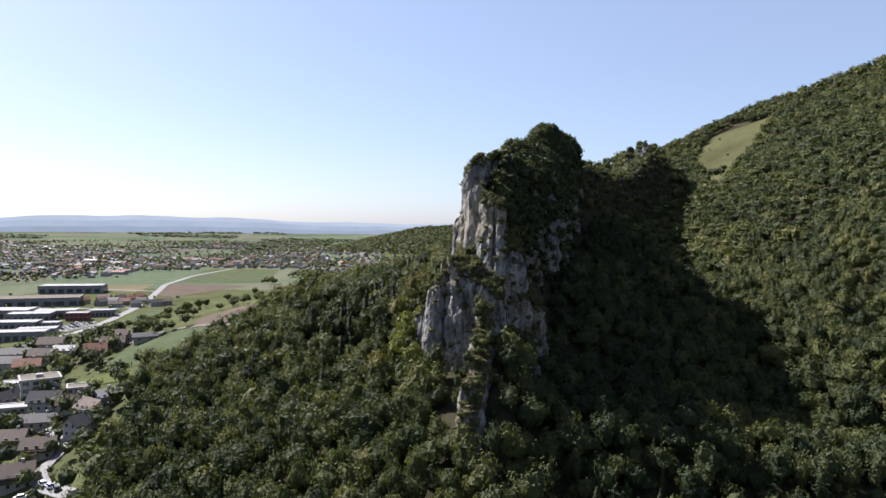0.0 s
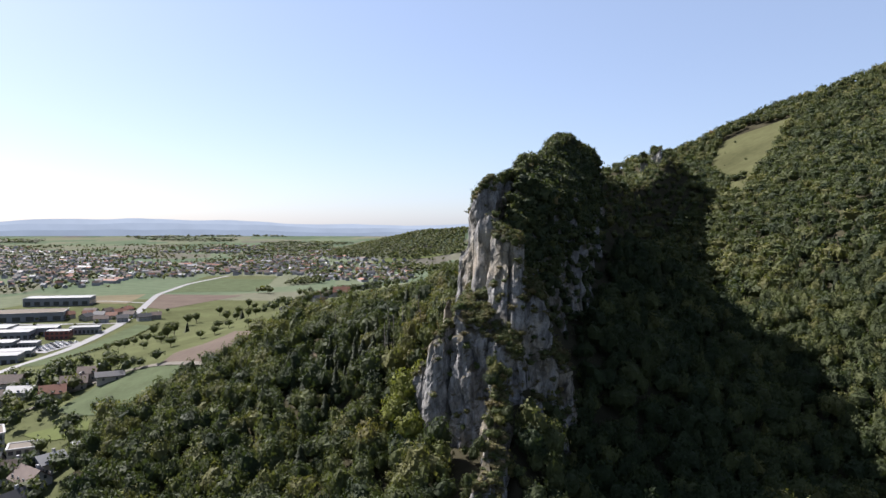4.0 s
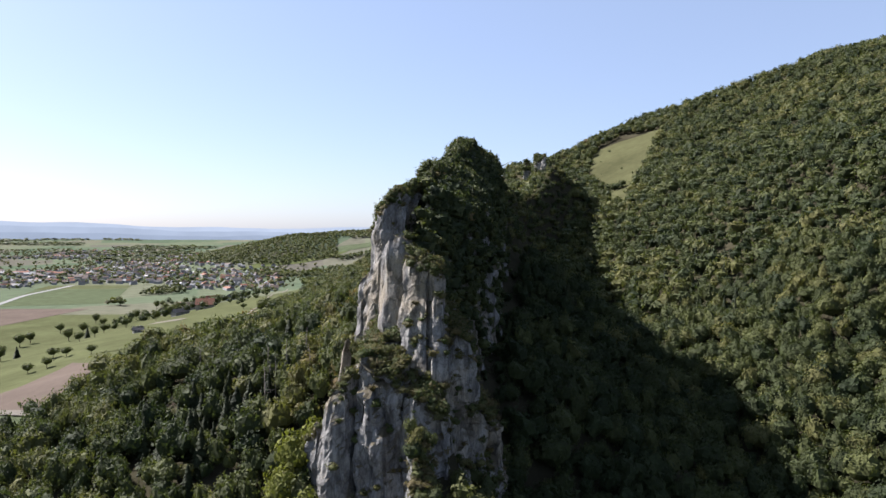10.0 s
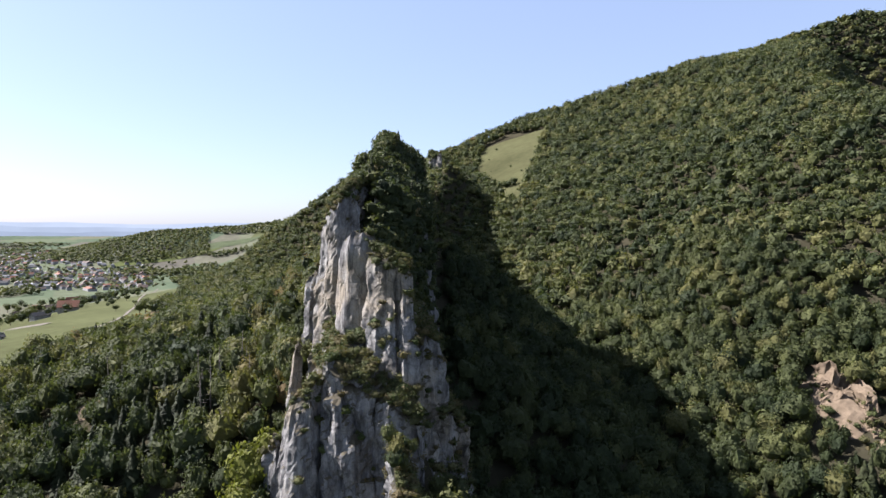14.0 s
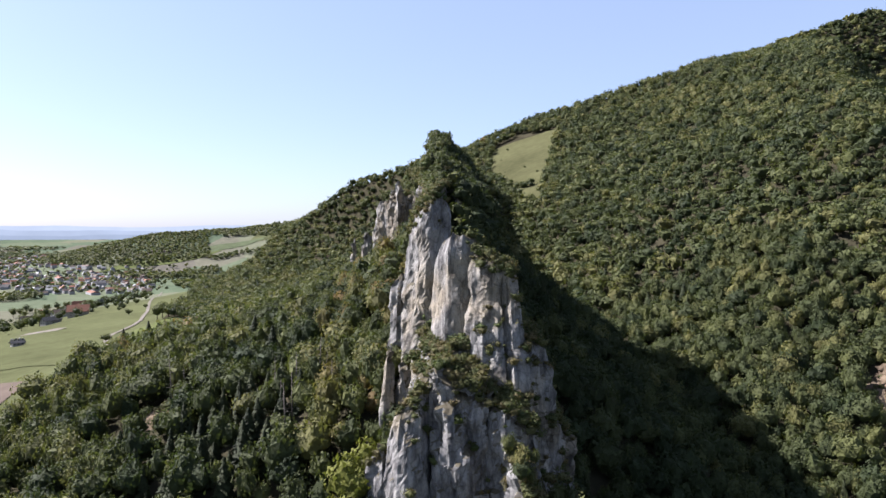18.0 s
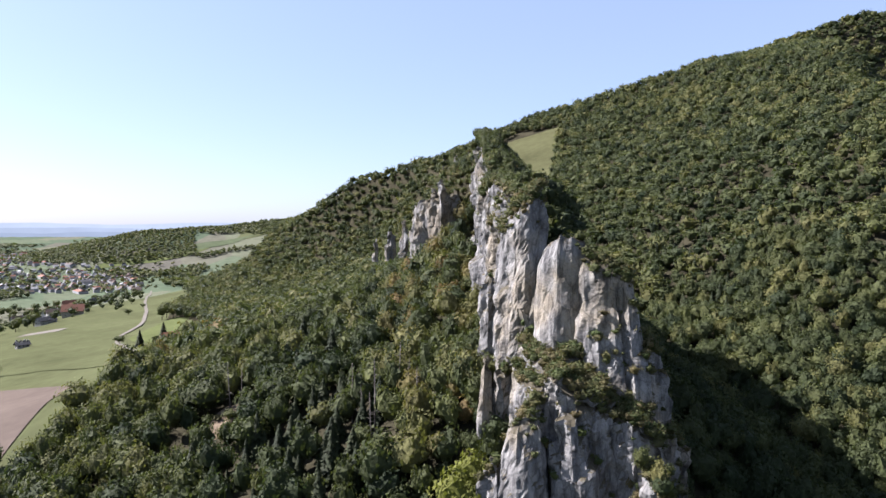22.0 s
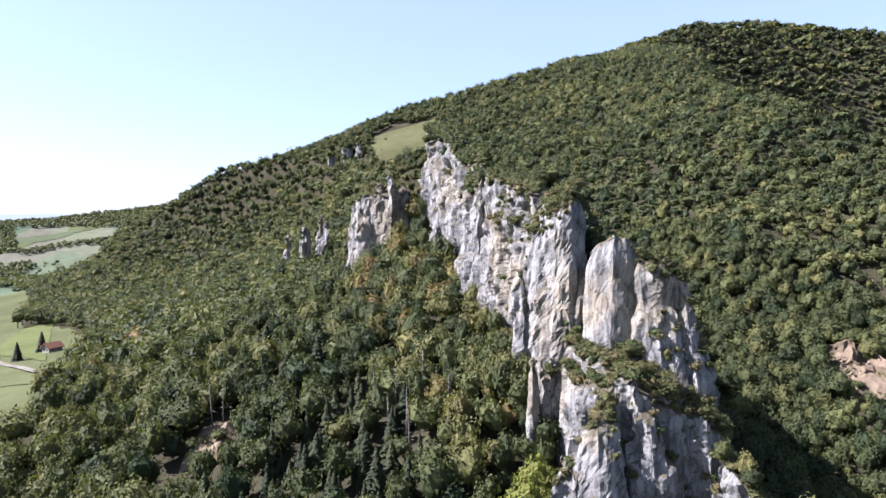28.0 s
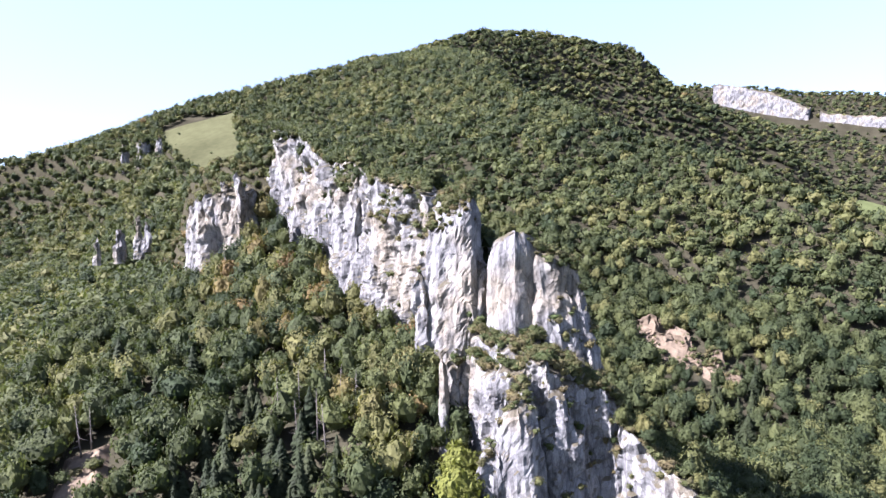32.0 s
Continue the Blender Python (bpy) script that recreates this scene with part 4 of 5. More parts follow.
def gable_house(x, y, turn, w, d, h, rise, walls, roof, label, windows=3, floors=2, balcony=False, chimney=True, group="village houses", detail=True):
    """A house with a ridge along its own x: walls up into the gables, two roof slopes with eaves, openings set in."""
    if group == "village houses":
        w, d, h, rise = w * 0.84, d * 0.84, h * 0.9, rise * 0.85
    ob = base_at("house", x, y, turn, label, "house", group)
    bm = bmesh.new()
    prof = [(-d / 2, -2.5), (d / 2, -2.5), (d / 2, h), (0, h + rise), (-d / 2, h)]
    a = [bm.verts.new((-w / 2, p, q)) for p, q in prof]
    b = [bm.verts.new((w / 2, p, q)) for p, q in prof]
    bm.faces.new(a[::-1])
    bm.faces.new(b)
    for i in range(5):
        j = (i + 1) % 5
        bm.faces.new((a[i], a[j], b[j], b[i]))
    bmesh.ops.recalc_face_normals(bm, faces=bm.faces[:])
    part("wall", bm, walls, ob, smooth=False)
    over, th = 0.8, 0.28
    for side in (-1, 1):
        bm = bmesh.new()
        e = side * (d / 2 + over)
        ze = h - rise * over / (d / 2) + 0.05
        lo = [(-w / 2 - over, e, ze), (w / 2 + over, e, ze), (w / 2 + over, 0, h + rise + 0.05), (-w / 2 - over, 0, h + rise + 0.05)]
        vs = [bm.verts.new(p) for p in lo] + [bm.verts.new((p[0], p[1], p[2] + th)) for p in lo]
        for f in ((0, 1, 2, 3), (4, 5, 6, 7), (0, 1, 5, 4), (1, 2, 6, 5), (2, 3, 7, 6), (3, 0, 4, 7)):
            bm.faces.new([vs[k] for k in f])
        bmesh.ops.recalc_face_normals(bm, faces=bm.faces[:])
        part("roof_slope", bm, roof, ob, smooth=False)
    if chimney:
        box("chimney", w * 0.18, w * 0.18 + 0.8, 0.5, 1.3, h + rise * 0.5, h + rise + 1.1, WHITE, ob)
    if detail:
        for fl in range(floors):
            z = 0.9 + fl * 2.7
            for side in (-1, 1):
                for k in range(windows):
                    cx = -w / 2 + w * (k + 0.5) / windows
                    win = box("window", cx - 0.55, cx + 0.55, side * (d / 2) - 0.06, side * (d / 2) + 0.06, z, z + 1.3, WHITE, ob, "white window frame")
                    box("pane", cx - 0.45, cx + 0.45, side * (d / 2) - 0.09, side * (d / 2) + 0.09, z + 0.1, z + 1.2, GLASS, win)
            for side in (-1, 1):
                for k in (-1, 1):
                    cy = k * d * 0.22
                    win = box("window", side * (w / 2) - 0.06, side * (w / 2) + 0.06, cy - 0.55, cy + 0.55, z, z + 1.3, WHITE, ob, "white window frame")
                    box("pane", side * (w / 2) - 0.09, side * (w / 2) + 0.09, cy - 0.45, cy + 0.45, z + 0.1, z + 1.2, GLASS, win)
    if balcony:
        box("balcony", -w * 0.35, w * 0.35, -d / 2 - 1.4, -d / 2 + 0.05, 2.6, 3.6, WOODEN, ob, "dark timber balcony")
    return ob


def flat_house(x, y, turn, w, d, h, walls, roof, label, floors=2, category="house", group="village houses", windows=4, setback=False, name="house"):
    """A flat-roofed building with a rim round its roof and rows of openings."""
    if group == "village houses":
        w, d, h = w * 0.86, d * 0.86, h * 0.92
    ob = base_at(name, x, y, turn, label, category, group)
    box("wall", -w / 2, w / 2, -d / 2, d / 2, -2.5, h, walls, ob)
    box("roof", -w / 2 + 0.3, w / 2 - 0.3, -d / 2 + 0.3, d / 2 - 0.3, h + 0.02, h + 0.14, roof, ob)
    bm = bmesh.new()
    for x0, x1, y0, y1 in ((-w / 2 - 0.4, w / 2 + 0.4, -d / 2 - 0.4, -d / 2 + 0.29), (-w / 2 - 0.4, w / 2 + 0.4, d / 2 - 0.29, d / 2 + 0.4),
                           (-w / 2 - 0.4, -w / 2 + 0.29, -d / 2 + 0.29, d / 2 - 0.29), (w / 2 - 0.29, w / 2 + 0.4, -d / 2 + 0.29, d / 2 - 0.29)):
        box_into(bm, x0, x1, y0, y1, h + 0.004, h + 0.4)
    part("parapet", bm, WHITE if walls is not GREY else ROOF_PALE, ob, smooth=False)
    if floors:
        step = h / floors
        for fl in range(floors):
            z = fl * step + 0.8
            for side in (-1, 1):
                for k in range(windows):
                    cx = -w / 2 + w * (k + 0.5) / windows
                    box("window", cx - w / windows * 0.3, cx + w / windows * 0.3, side * d / 2 - 0.07, side * d / 2 + 0.07, z, z + step * 0.5, GLASS, ob, "dark window")
                    cy = -d / 2 + d * (k + 0.5) / windows
                    box("window", side * w / 2 - 0.07, side * w / 2 + 0.07, cy - d / windows * 0.3, cy + d / windows * 0.3, z, z + step * 0.5, GLASS, ob, "dark window")
    if setback:
        box("roof_hatch", -1.5, 1.2, -1.2, 1.0, h + 0.14, h + 1.3, WHITE, ob)
    return ob


flat_house(-173, 279, 38, 17, 14, 9.5, WHITE, ROOF_GRAVEL, "white three-storey apartment block with a flat brown roof", 3, windows=4, setback=True)
flat_house(-148, 267, 30, 11, 9, 5.6, CREAM, ROOF_GRAVEL, "cream flat-roofed house beside a lawn", 2)
gable_house(-129, 252, 60, 9, 8, 4.6, 2.2, WHITE, ROOF_PALE, "white house with a pale pitched roof", 3)
flat_house(-122, 259, 40, 7, 6, 4.2, GREY, TILE_GREY, "grey annex with a low roof", 1, windows=2)
gable_house(-159, 262, 12, 13, 9, 4.6, 3.8, WHITE, TILE_GREY, "white house under a dark grey gable roof", 4)
gable_house(-182, 272, 70, 11, 9, 4.8, 3.4, WHITE, TILE_GREY, "white house with a grey gable roof", 3)
flat_house(-170, 258, 25, 12, 9, 6, WHITE, ROOF_PALE, "white modern house with a pale flat roof", 2)
gable_house(-150, 244, 20, 14, 9, 3.2, 2.2, CREAM, TILE_GREY, "low house under a wide grey roof", 4, 1)
gable_house(-143, 253, 25, 11, 8, 4.2, 3.0, WHITE, TILE_BROWN, "white house with a brown gable roof", 3)
gable_house(-129, 243, -30, 12, 9, 4.0, 3.4, WHITE, TILE_BROWN, "white house with a broad brown roof", 3)
gable_house(-125, 229, 70, 10, 8, 5.2, 3.0, WHITE, TILE_GREY, "tall white house with a steep grey roof", 3)
gable_house(-151, 230, 15, 12, 9, 4.8, 2.8, WHITE, TILE_BROWN, "white house with a brown roof and hedge", 3, balcony=True)
gable_house(-133, 219, 20, 11, 9, 4.6, 2.8, WHITE, TILE_BROWN, "white chalet house with a brown roof", 3, balcony=True)
gable_house(-129, 201, 30, 12, 10, 5.0, 3.0, WHITE, TILE_BROWN, "white house with brown roof and timber balconies", 4, balcony=True)
flat_house(-195, 294, 20, 12, 9, 4.5, WHITE, ROOF_PALE, "low white house with a pale flat roof", 1)
gable_house(-208, 322, 25, 13, 10, 5, 3.2, CREAM, TILE_RED, "cream house with a reddish tiled roof", 3)
gable_house(-223, 331, 10, 12, 10, 5, 3.0, WHITE, TILE_GREY, "white house with a grey tiled roof", 3)
gable_house(-231, 346, 20, 16, 10, 5, 2.6, CREAM, TILE_GREY, "long cream house with a grey roof", 4)
gable_house(-200, 340, 15, 12, 9, 4.5, 2.2, WHITE, ROOF_PALE, "white house with a pale metal roof", 3)
gable_house(-178, 329, 30, 11, 9, 4.6, 3.2, WHITE, TILE_RED, "white house with an orange-red roof", 3)
gable_house(-175, 340, 25, 12, 9, 4.4, 2.8, CREAM, TILE_BROWN, "cream house with a brown roof", 3)
gable_house(-172, 350, 25, 14, 9, 4.4, 2.6, CREAM, TILE_BROWN, "long house with a brown roof beside gardens", 3)
gable_house(-159, 341, 32, 13, 7, 3.2, 1.6, CREAM, TILE_GREY, "low barn with a dark roof at the field edge", 2, 1, chimney=False)
gable_house(-217, 355, 15, 14, 10, 5, 3.4, CREAM, TILE_BROWN, "cream house with a dark brown roof", 3)
gable_house(-211, 337, 15, 12, 9, 5, 3, CREAM, TILE_BROWN, "cream house with a brown roof", 3)

HALLS = [(-488, 696, 50, 31, 9), (-449, 677, 40, 22, 8), (-440, 705, 40, 23, 8), (-427, 624, 38, 20, 7), (-372, 549, 42, 18, 8), (-381, 586, 31, 18, 6),
         (-403, 636, 20, 14, 5), (-398, 720, 27, 16, 7), (-529, 807, 95, 43, 10), (-579, 961, 83, 36, 11), (-555, 670, 54, 30, 9), (-590, 740, 54, 27, 8)]
for k, (hx, hy, hw, hd, hh) in enumerate(HALLS):
    flat_house(hx, hy, 14 + (k * 37) % 11, hw, hd, hh, GREY, ROOF_GRAVEL if k == 8 else ROOF_PALE, "large brown-roofed factory hall" if k == 8 else "grey industrial hall with a pale flat roof", 1, "hall", "industrial halls", 7, name="industrial_hall")
flat_house(-405, 687, 15, 21, 14, 8, HALL_RED, ROOF_PALE, "dull red industrial building", 2, "hall", "industrial halls", 5, name="industrial_hall")

gable_house(-67, 519, 30, 7, 5, 2.6, 1.8, CREAM, TILE_RED, "small hut with a red roof behind a conifer", 2, 1, chimney=False, group="hamlet houses")
rng = np.random.default_rng(12)
ROADSIDE = [(-424, 794), (-428, 824), (-404, 803), (-455, 864), (-442, 884), (-446, 830), (-414, 838), (-465, 838), (-385, 816), (-378, 831), (-438, 858), (-452, 812), (-475, 860), (-484, 826)]
for k, (hx, hy) in enumerate(ROADSIDE):
    gable_house(hx, hy, rng.uniform(0, 90), rng.uniform(11, 15), 9.5, 5.2, 3.2, (WHITE, CREAM)[k % 2], (TILE_BROWN, TILE_RED, TILE_GREY)[k % 3],
                ("white" if k % 2 == 0 else "cream") + " roadside house with a " + ("brown", "red", "grey")[k % 3] + " roof", 3, group="roadside houses")
HAMLET = [(-203, 1124, 20, 11, 6, 6, 1), (-171, 912, 20, 12, 6, 6, 1), (-187, 861, 17, 8, 4, 3, 2), (-241, 1019, 18, 9, 5, 4, 0), (-222, 1111, 13, 9, 5, 4, 1), (-161, 1151, 13, 9, 5, 4, 0),
          (-190, 1060, 11, 8, 5, 4, 1), (-215, 1040, 12, 9, 5, 4, 2), (-240, 1090, 13, 9, 5, 4, 1), (-180, 1140, 12, 8, 5, 4, 2), (-140, 1360, 14, 9, 6, 4, 0), (-156, 606, 7, 4, 2.4, 1.4, 2), (-200, 985, 16, 9, 5, 4, 0)]
for hx, hy, hw, hd, hh, hr, c in HAMLET:
    gable_house(hx, hy, rng.uniform(-10, 60), hw, hd, hh, hr, (WHITE, CREAM)[c % 2], (TILE_BROWN, TILE_RED, TILE_GREY)[c],
                "farmhouse with a " + ("brown", "red", "dark grey")[c] + " tiled roof among trees", 3, group="hamlet houses")


TOWN_WALL = plain("pale_town_render", (0.223, 0.223, 0.223), 0.85, 0.02, 0.3)


def town(name, xs, ys, label):
    """The far town: many small houses, each with its own roof."""
    rg = np.random.default_rng(len(xs))
    v0 = np.array([(-1, -1, -0.3), (1, -1, -0.3), (1, 1, -0.3), (-1, 1, -0.3), (-1, -1, 1), (1, -1, 1), (1, 1, 1), (-1, 1, 1), (-1, 0, 1.6), (1, 0, 1.6)], float)
    f0 = np.array([(0, 1, 5, 4), (2, 3, 7, 6), (1, 2, 6, 5), (3, 0, 4, 7), (4, 5, 9, 8), (6, 7, 8, 9), (5, 6, 9, 9), (7, 4, 8, 8)])
    tri = np.concatenate([f0[:, :3], f0[:, [0, 2, 3]]])
    tri = tri[[len(set(t)) == 3 for t in tri.tolist()]]
    mat = np.array([0 if set(t) <= set(range(8)) or len(set(t) & {8, 9}) == 1 and set(t) & {5, 6} and set(t) & {5} and set(t) & {6} else 1 for t in tri.tolist()])
    z = ground_z(xs, ys)
    n = len(xs)
    w, d, h = rg.uniform(4.2, 6.8, n), rg.uniform(3.8, 5, n), rg.uniform(3.8, 6, n)
    big = rg.random(n) < 0.05
    w, d = np.where(big, w * 2.6, w), np.where(big, d * 1.6, d)
    a = rg.choice([0.3, 1.87], n) + rg.normal(0, 0.2, n)
    x = v0[:, 0] * w[:, None]
    y = v0[:, 1] * d[:, None]
    co = np.stack([x * np.cos(a)[:, None] - y * np.sin(a)[:, None] + xs[:, None], x * np.sin(a)[:, None] + y * np.cos(a)[:, None] + ys[:, None], v0[:, 2] * h[:, None] + z[:, None]], -1)
    fa = (tri[None] + (np.arange(n) * 10)[:, None, None]).reshape(-1, 3)
    me = mesh_of(name, co.reshape(-1, 3), fa)
    roof = rg.choice([1, 1, 2, 3, 4], n)
    ob = placed(name, me, TOWN_WALL, smooth=False)
    for m in (TILE_BROWN, TILE_RED, TILE_GREY, ROOF_PALE):
        me.materials.append(m)
    if len(me.polygons) == len(fa):
        me.polygons.foreach_set("material_index", (mat[None] * roof[:, None]).astype(np.int32).ravel())
    return tagged(ob, label, "town", kind="stuff")


tx, ty = jittered(-3000, 60, 1200, 3150, 25, 31)
k = (ty > 1420 + 0.1 * (tx + 600) + 50 * np.sin(tx / 130)) | ((tx < -700) & (ty > 1200))
k &= (rough_ground(tx, ty, 190) > np.where(ty < 2000, -1.3, np.where(ty < 2700, -0.35, 0.6))) & (np.random.default_rng(4).random(len(tx)) < 0.72)
k &= ~((tx > -615) & (tx < -360) & (ty < 1545)) & (tx < -130 - 0.12 * (ty - 1400)) & (height(tx, ty) < 24)
town("town", tx[k], ty[k], "far town of white houses with brown and red roofs")

# ---- single trees, hedges and town trees ----
def tree_parts(seed, tall, wide, material, label, name="tree", conifer=False):
    ob = tagged(new(name), label, "tree", "field trees")
    if conifer:
        v, f = spire(seed, 16, 10, wide / tall / 2)
        v = v * [tall, tall, tall]
    else:
        v, f = crown(seed, 620, 2, 0.05, 0.5, 16)
        v = v * [wide, wide, tall]
        v[:, 2] += tall * 0.03
    me = mesh_of("crown", v, f)
    me.attributes.new("tint", "FLOAT", "POINT").data.foreach_set("value", np.full(len(v), 0.4 + 0.06 * (seed % 5), np.float32))
    placed("crown", me, material, ob, smooth=False)
    bm = bmesh.new()
    bmesh.ops.create_cone(bm, segments=8, radius1=tall * 0.035, radius2=tall * 0.015, depth=tall * 0.6, matrix=Matrix.Translation((0, 0, tall * 0.28)), cap_ends=True)
    r = random.Random(seed)
    for _ in range(5):
        a = r.uniform(0, 6.28)
        m = Matrix.Translation((0, 0, tall * r.uniform(0.3, 0.45))) @ Matrix.Rotation(a, 4, "Z") @ Matrix.Rotation(0.8, 4, "Y") @ Matrix.Translation((0, 0, tall * 0.12))
        bmesh.ops.create_cone(bm, segments=5, radius1=tall * 0.014, radius2=tall * 0.005, depth=tall * 0.26, matrix=m, cap_ends=True)
    part("trunk", bm, BARK, ob)
    return ob


def stand(ob, x, y, turn=0.0):
    return pose(x, y, float(ground_z(np.array([x]), np.array([y]))[0]) - 0.15, 0, 0, turn)


orchard = [tree_parts(101, 5.5, 6, LEAF, "round green fruit tree on the meadow"), tree_parts(102, 7.5, 7, LEAF, "green broadleaf tree on the meadow"),
           tree_parts(103, 11, 10, LEAF, "tall dark green broadleaf tree"), tree_parts(104, 11, 7.5, NEEDLE, "dark conifer standing on the meadow", conifer=True)]
SPOTS = [[(-94, 532), (-192, 437), (-164, 412), (-146, 430), (-152, 424), (-166, 486), (-157, 481), (-200, 470), (-226, 470), (-190, 455), (-140, 470), (-102, 877), (-110, 800)],
         [(-254, 530), (-269, 572), (-226, 537), (-283, 612), (-240, 560), (-216, 657), (-266, 589), (-164, 361), (-168, 358), (-118, 950), (-112, 1010), (-268, 531), (-201, 487)],
         [(-305, 677), (-310, 717), (-315, 777), (-315, 799), (-233, 738), (-275, 788), (-288, 860), (-287, 916), (-267, 972), (-306, 948), (-315, 869), (-231, 966), (-270, 646), (-250, 880),
          (-260, 840), (-198, 865), (-210, 850), (-340, 1143), (-346, 1155), (-277, 1101), (-271, 1111), (-262, 1090), (-240, 1060), (-192, 1108), (-210, 1000), (-205, 900), (-185, 1080),
          (-69, 685), (-74, 694), (-64, 692), (-77, 680), (-128, 1130), (-159, 1480), (-150, 1560), (-125, 1580), (-180, 1170), (-180, 1000), (-250, 1030), (-225, 1150), (-160, 1250)],
         [(-71, 527), (-82, 507), (-262, 800), (-182, 950), (-200, 985), (-186, 346), (-190, 338), (-262, 655)]]
for ob, places in zip(orchard, SPOTS):
    ob.matrix_basis = stand(ob, *places[0])
    for k, (px, py) in enumerate(places[1:]):
        s = 0.85 + 0.3 * ((k * 7) % 10) / 10
        copy_thing(ob, stand(ob, px, py, k * 47.0) @ Matrix.Diagonal((s, s, s, 1)))

vx, vy = jittered(-250, -104, 178, 385, 6.5, 51)
k = (vx < wood_edge(vy) - 3) & (np.random.default_rng(8).random(len(vx)) < 0.78)
for cx0, cy0, r0 in [(-140, 318, 24), (-152, 290, 14), (-118, 372, 28), (-118, 340, 20), (-150, 382, 24), (-113, 192, 8), (-124, 206, 5), (-150, 280, 10), (-160, 335, 12), (-106, 400, 20)]:
    k &= np.hypot(vx - cx0, vy - cy0) > r0
for ob in [o for o in bpy.data.objects if o.name.startswith("house")]:
    k &= np.hypot(vx - ob.location.x, vy - ob.location.y) > 4.9
vx, vy = vx[k], vy[k]
r8 = np.random.default_rng(9)
t = r8.uniform(3.0, 9.5, len(vx))
wood("garden_trees", np.stack([vx, vy, ground_z(vx, vy) - 0.3, t, t * 0.9, r8.uniform(0, 6, len(vx)), np.clip(r8.normal(0.3, 0.2, len(vx)), 0, 1)], -1), mid_kinds, LEAF, "garden trees and bushes between the houses")
ux, uy = jittered(-3000, 40, 1080, 3200, 17, 61)
k = np.random.default_rng(10).random(len(ux)) < np.where((uy > 1400) | (ux < -720), np.where(rough_ground(ux, uy, 190) > -0.9, 0.5, 0.1), 0.02)
k &= ~((ux > -615) & (ux < -360) & (uy < 1545)) & (height(ux, uy) < 24)
hx2 = np.concatenate([ux[k], np.linspace(-352, -276, 40), r8.uniform(-640, -390, 120)])
hy2 = np.concatenate([uy[k], np.linspace(785, 480, 40), r8.uniform(560, 900, 120)])
t = r8.uniform(5, 11, len(hx2))
t[-160:-120] = 3
t[-120:] *= 0.6
# high tint pales these leaves in place of distance haze
wood("town_trees", np.stack([hx2, hy2, ground_z(hx2, hy2) - 0.3, t, t * 1.1, r8.uniform(0, 6, len(hx2)), np.clip(r8.normal(0.6, 0.1, len(hx2)), 0, 0.8)], -1), speck_kinds, LEAF, "garden trees and hedges of the town and halls, tint lightened like haze")
hh1, hh2 = jittered(-275, -130, 845, 1175, 13, 65)
k = np.random.default_rng(66).random(len(hh1)) < 0.42
t = r8.uniform(5, 13, k.sum())
wood("hamlet_trees", np.stack([hh1[k], hh2[k], ground_z(hh1[k], hh2[k]) - 0.3, t, t * 0.9, r8.uniform(0, 6, k.sum()), r8.uniform(0.1, 0.5, k.sum())], -1), mid_kinds, LEAF, "garden trees round the hamlet houses")
vx2, vy2 = jittered(-360, 420, 1150, 1960, 10, 67)
k = np.where(vx2 > -60 + 45 * np.sin(vy2 / 90), rough_ground(vx2, vy2, 120) > -0.3, rough_ground(vx2, vy2, 70) > 0.75)
t = r8.uniform(8, 13, k.sum())
wood("valley_wood", np.stack([vx2[k], vy2[k], ground_z(vx2[k], vy2[k]) - 0.5, t, t * 1.15, r8.uniform(0, 6, k.sum()), r8.uniform(0.35, 0.7, k.sum())], -1), speck_kinds, LEAF, "broadleaf wood in the far valley")
hx3, hy3 = jittered(-480, 700, 1960, 2420, 12, 71)
k = height(hx3, hy3) > np.where(hx3 < -40, 22, 95)
t = r8.uniform(9, 12, k.sum())
# haze over the hill is put into the leaves as a lighter tint
wood("far_hill_wood", np.stack([hx3[k], hy3[k], ground_z(hx3[k], hy3[k]) - 1, t, t * 1.2, r8.uniform(0, 6, k.sum()), r8.uniform(0.45, 0.7, k.sum())], -1), speck_kinds, LEAF, "wood on the far hill, tint lightened like haze")
fx2, fy2 = jittered(-4300, 600, 2250, 4400, 30, 81)
k = (rough_ground(fx2, fy2 * 2.6, 260) > 0.9) & (np.hypot(fx2, fy2) < 4450)
t = r8.uniform(9, 15, k.sum())
wood("plain_woods", np.stack([fx2[k], fy2[k], ground_z(fx2[k], fy2[k]) - 1, t, t * 2.6, r8.uniform(0, 6, k.sum()), r8.uniform(0.3, 0.6, k.sum())], -1), speck_kinds, LEAF, "dark copses far out on the plain")

bx = np.concatenate([r8.uniform(232, 242, 12), r8.uniform(235, 335, 14)])
by = np.concatenate([r8.uniform(660, 682, 12), r8.uniform(690, 900, 14)])
k = in_meadow(bx, by) | (np.arange(26) < 12)
t = np.where(np.arange(26) < 12, r8.uniform(5, 8, 26), r8.uniform(1.5, 3.5, 26))[k]
wood("meadow_bushes", np.stack([bx[k], by[k], ground_z(bx[k], by[k]) - 0.2, t, t * 1.1, t, r8.uniform(0.1, 0.5, k.sum())], -1), mid_kinds, LEAF, "dark bushes dotted over the hill pasture", "bushes")

# ---- parked cars ----
PAINTS = [plain("white_car_paint", (0.75, 0.75, 0.75), 0.3, 0.5, 0.03), plain("black_car_paint", (0.03, 0.03, 0.035), 0.3, 0.5, 0.1), plain("silver_car_paint", (0.5, 0.5, 0.52), 0.3, 0.5, 0.04, 0.5)]
RUBBER = plain("black_rubber", (0.00998, 0.00998, 0.00998), 0.9, 2, 0.1)


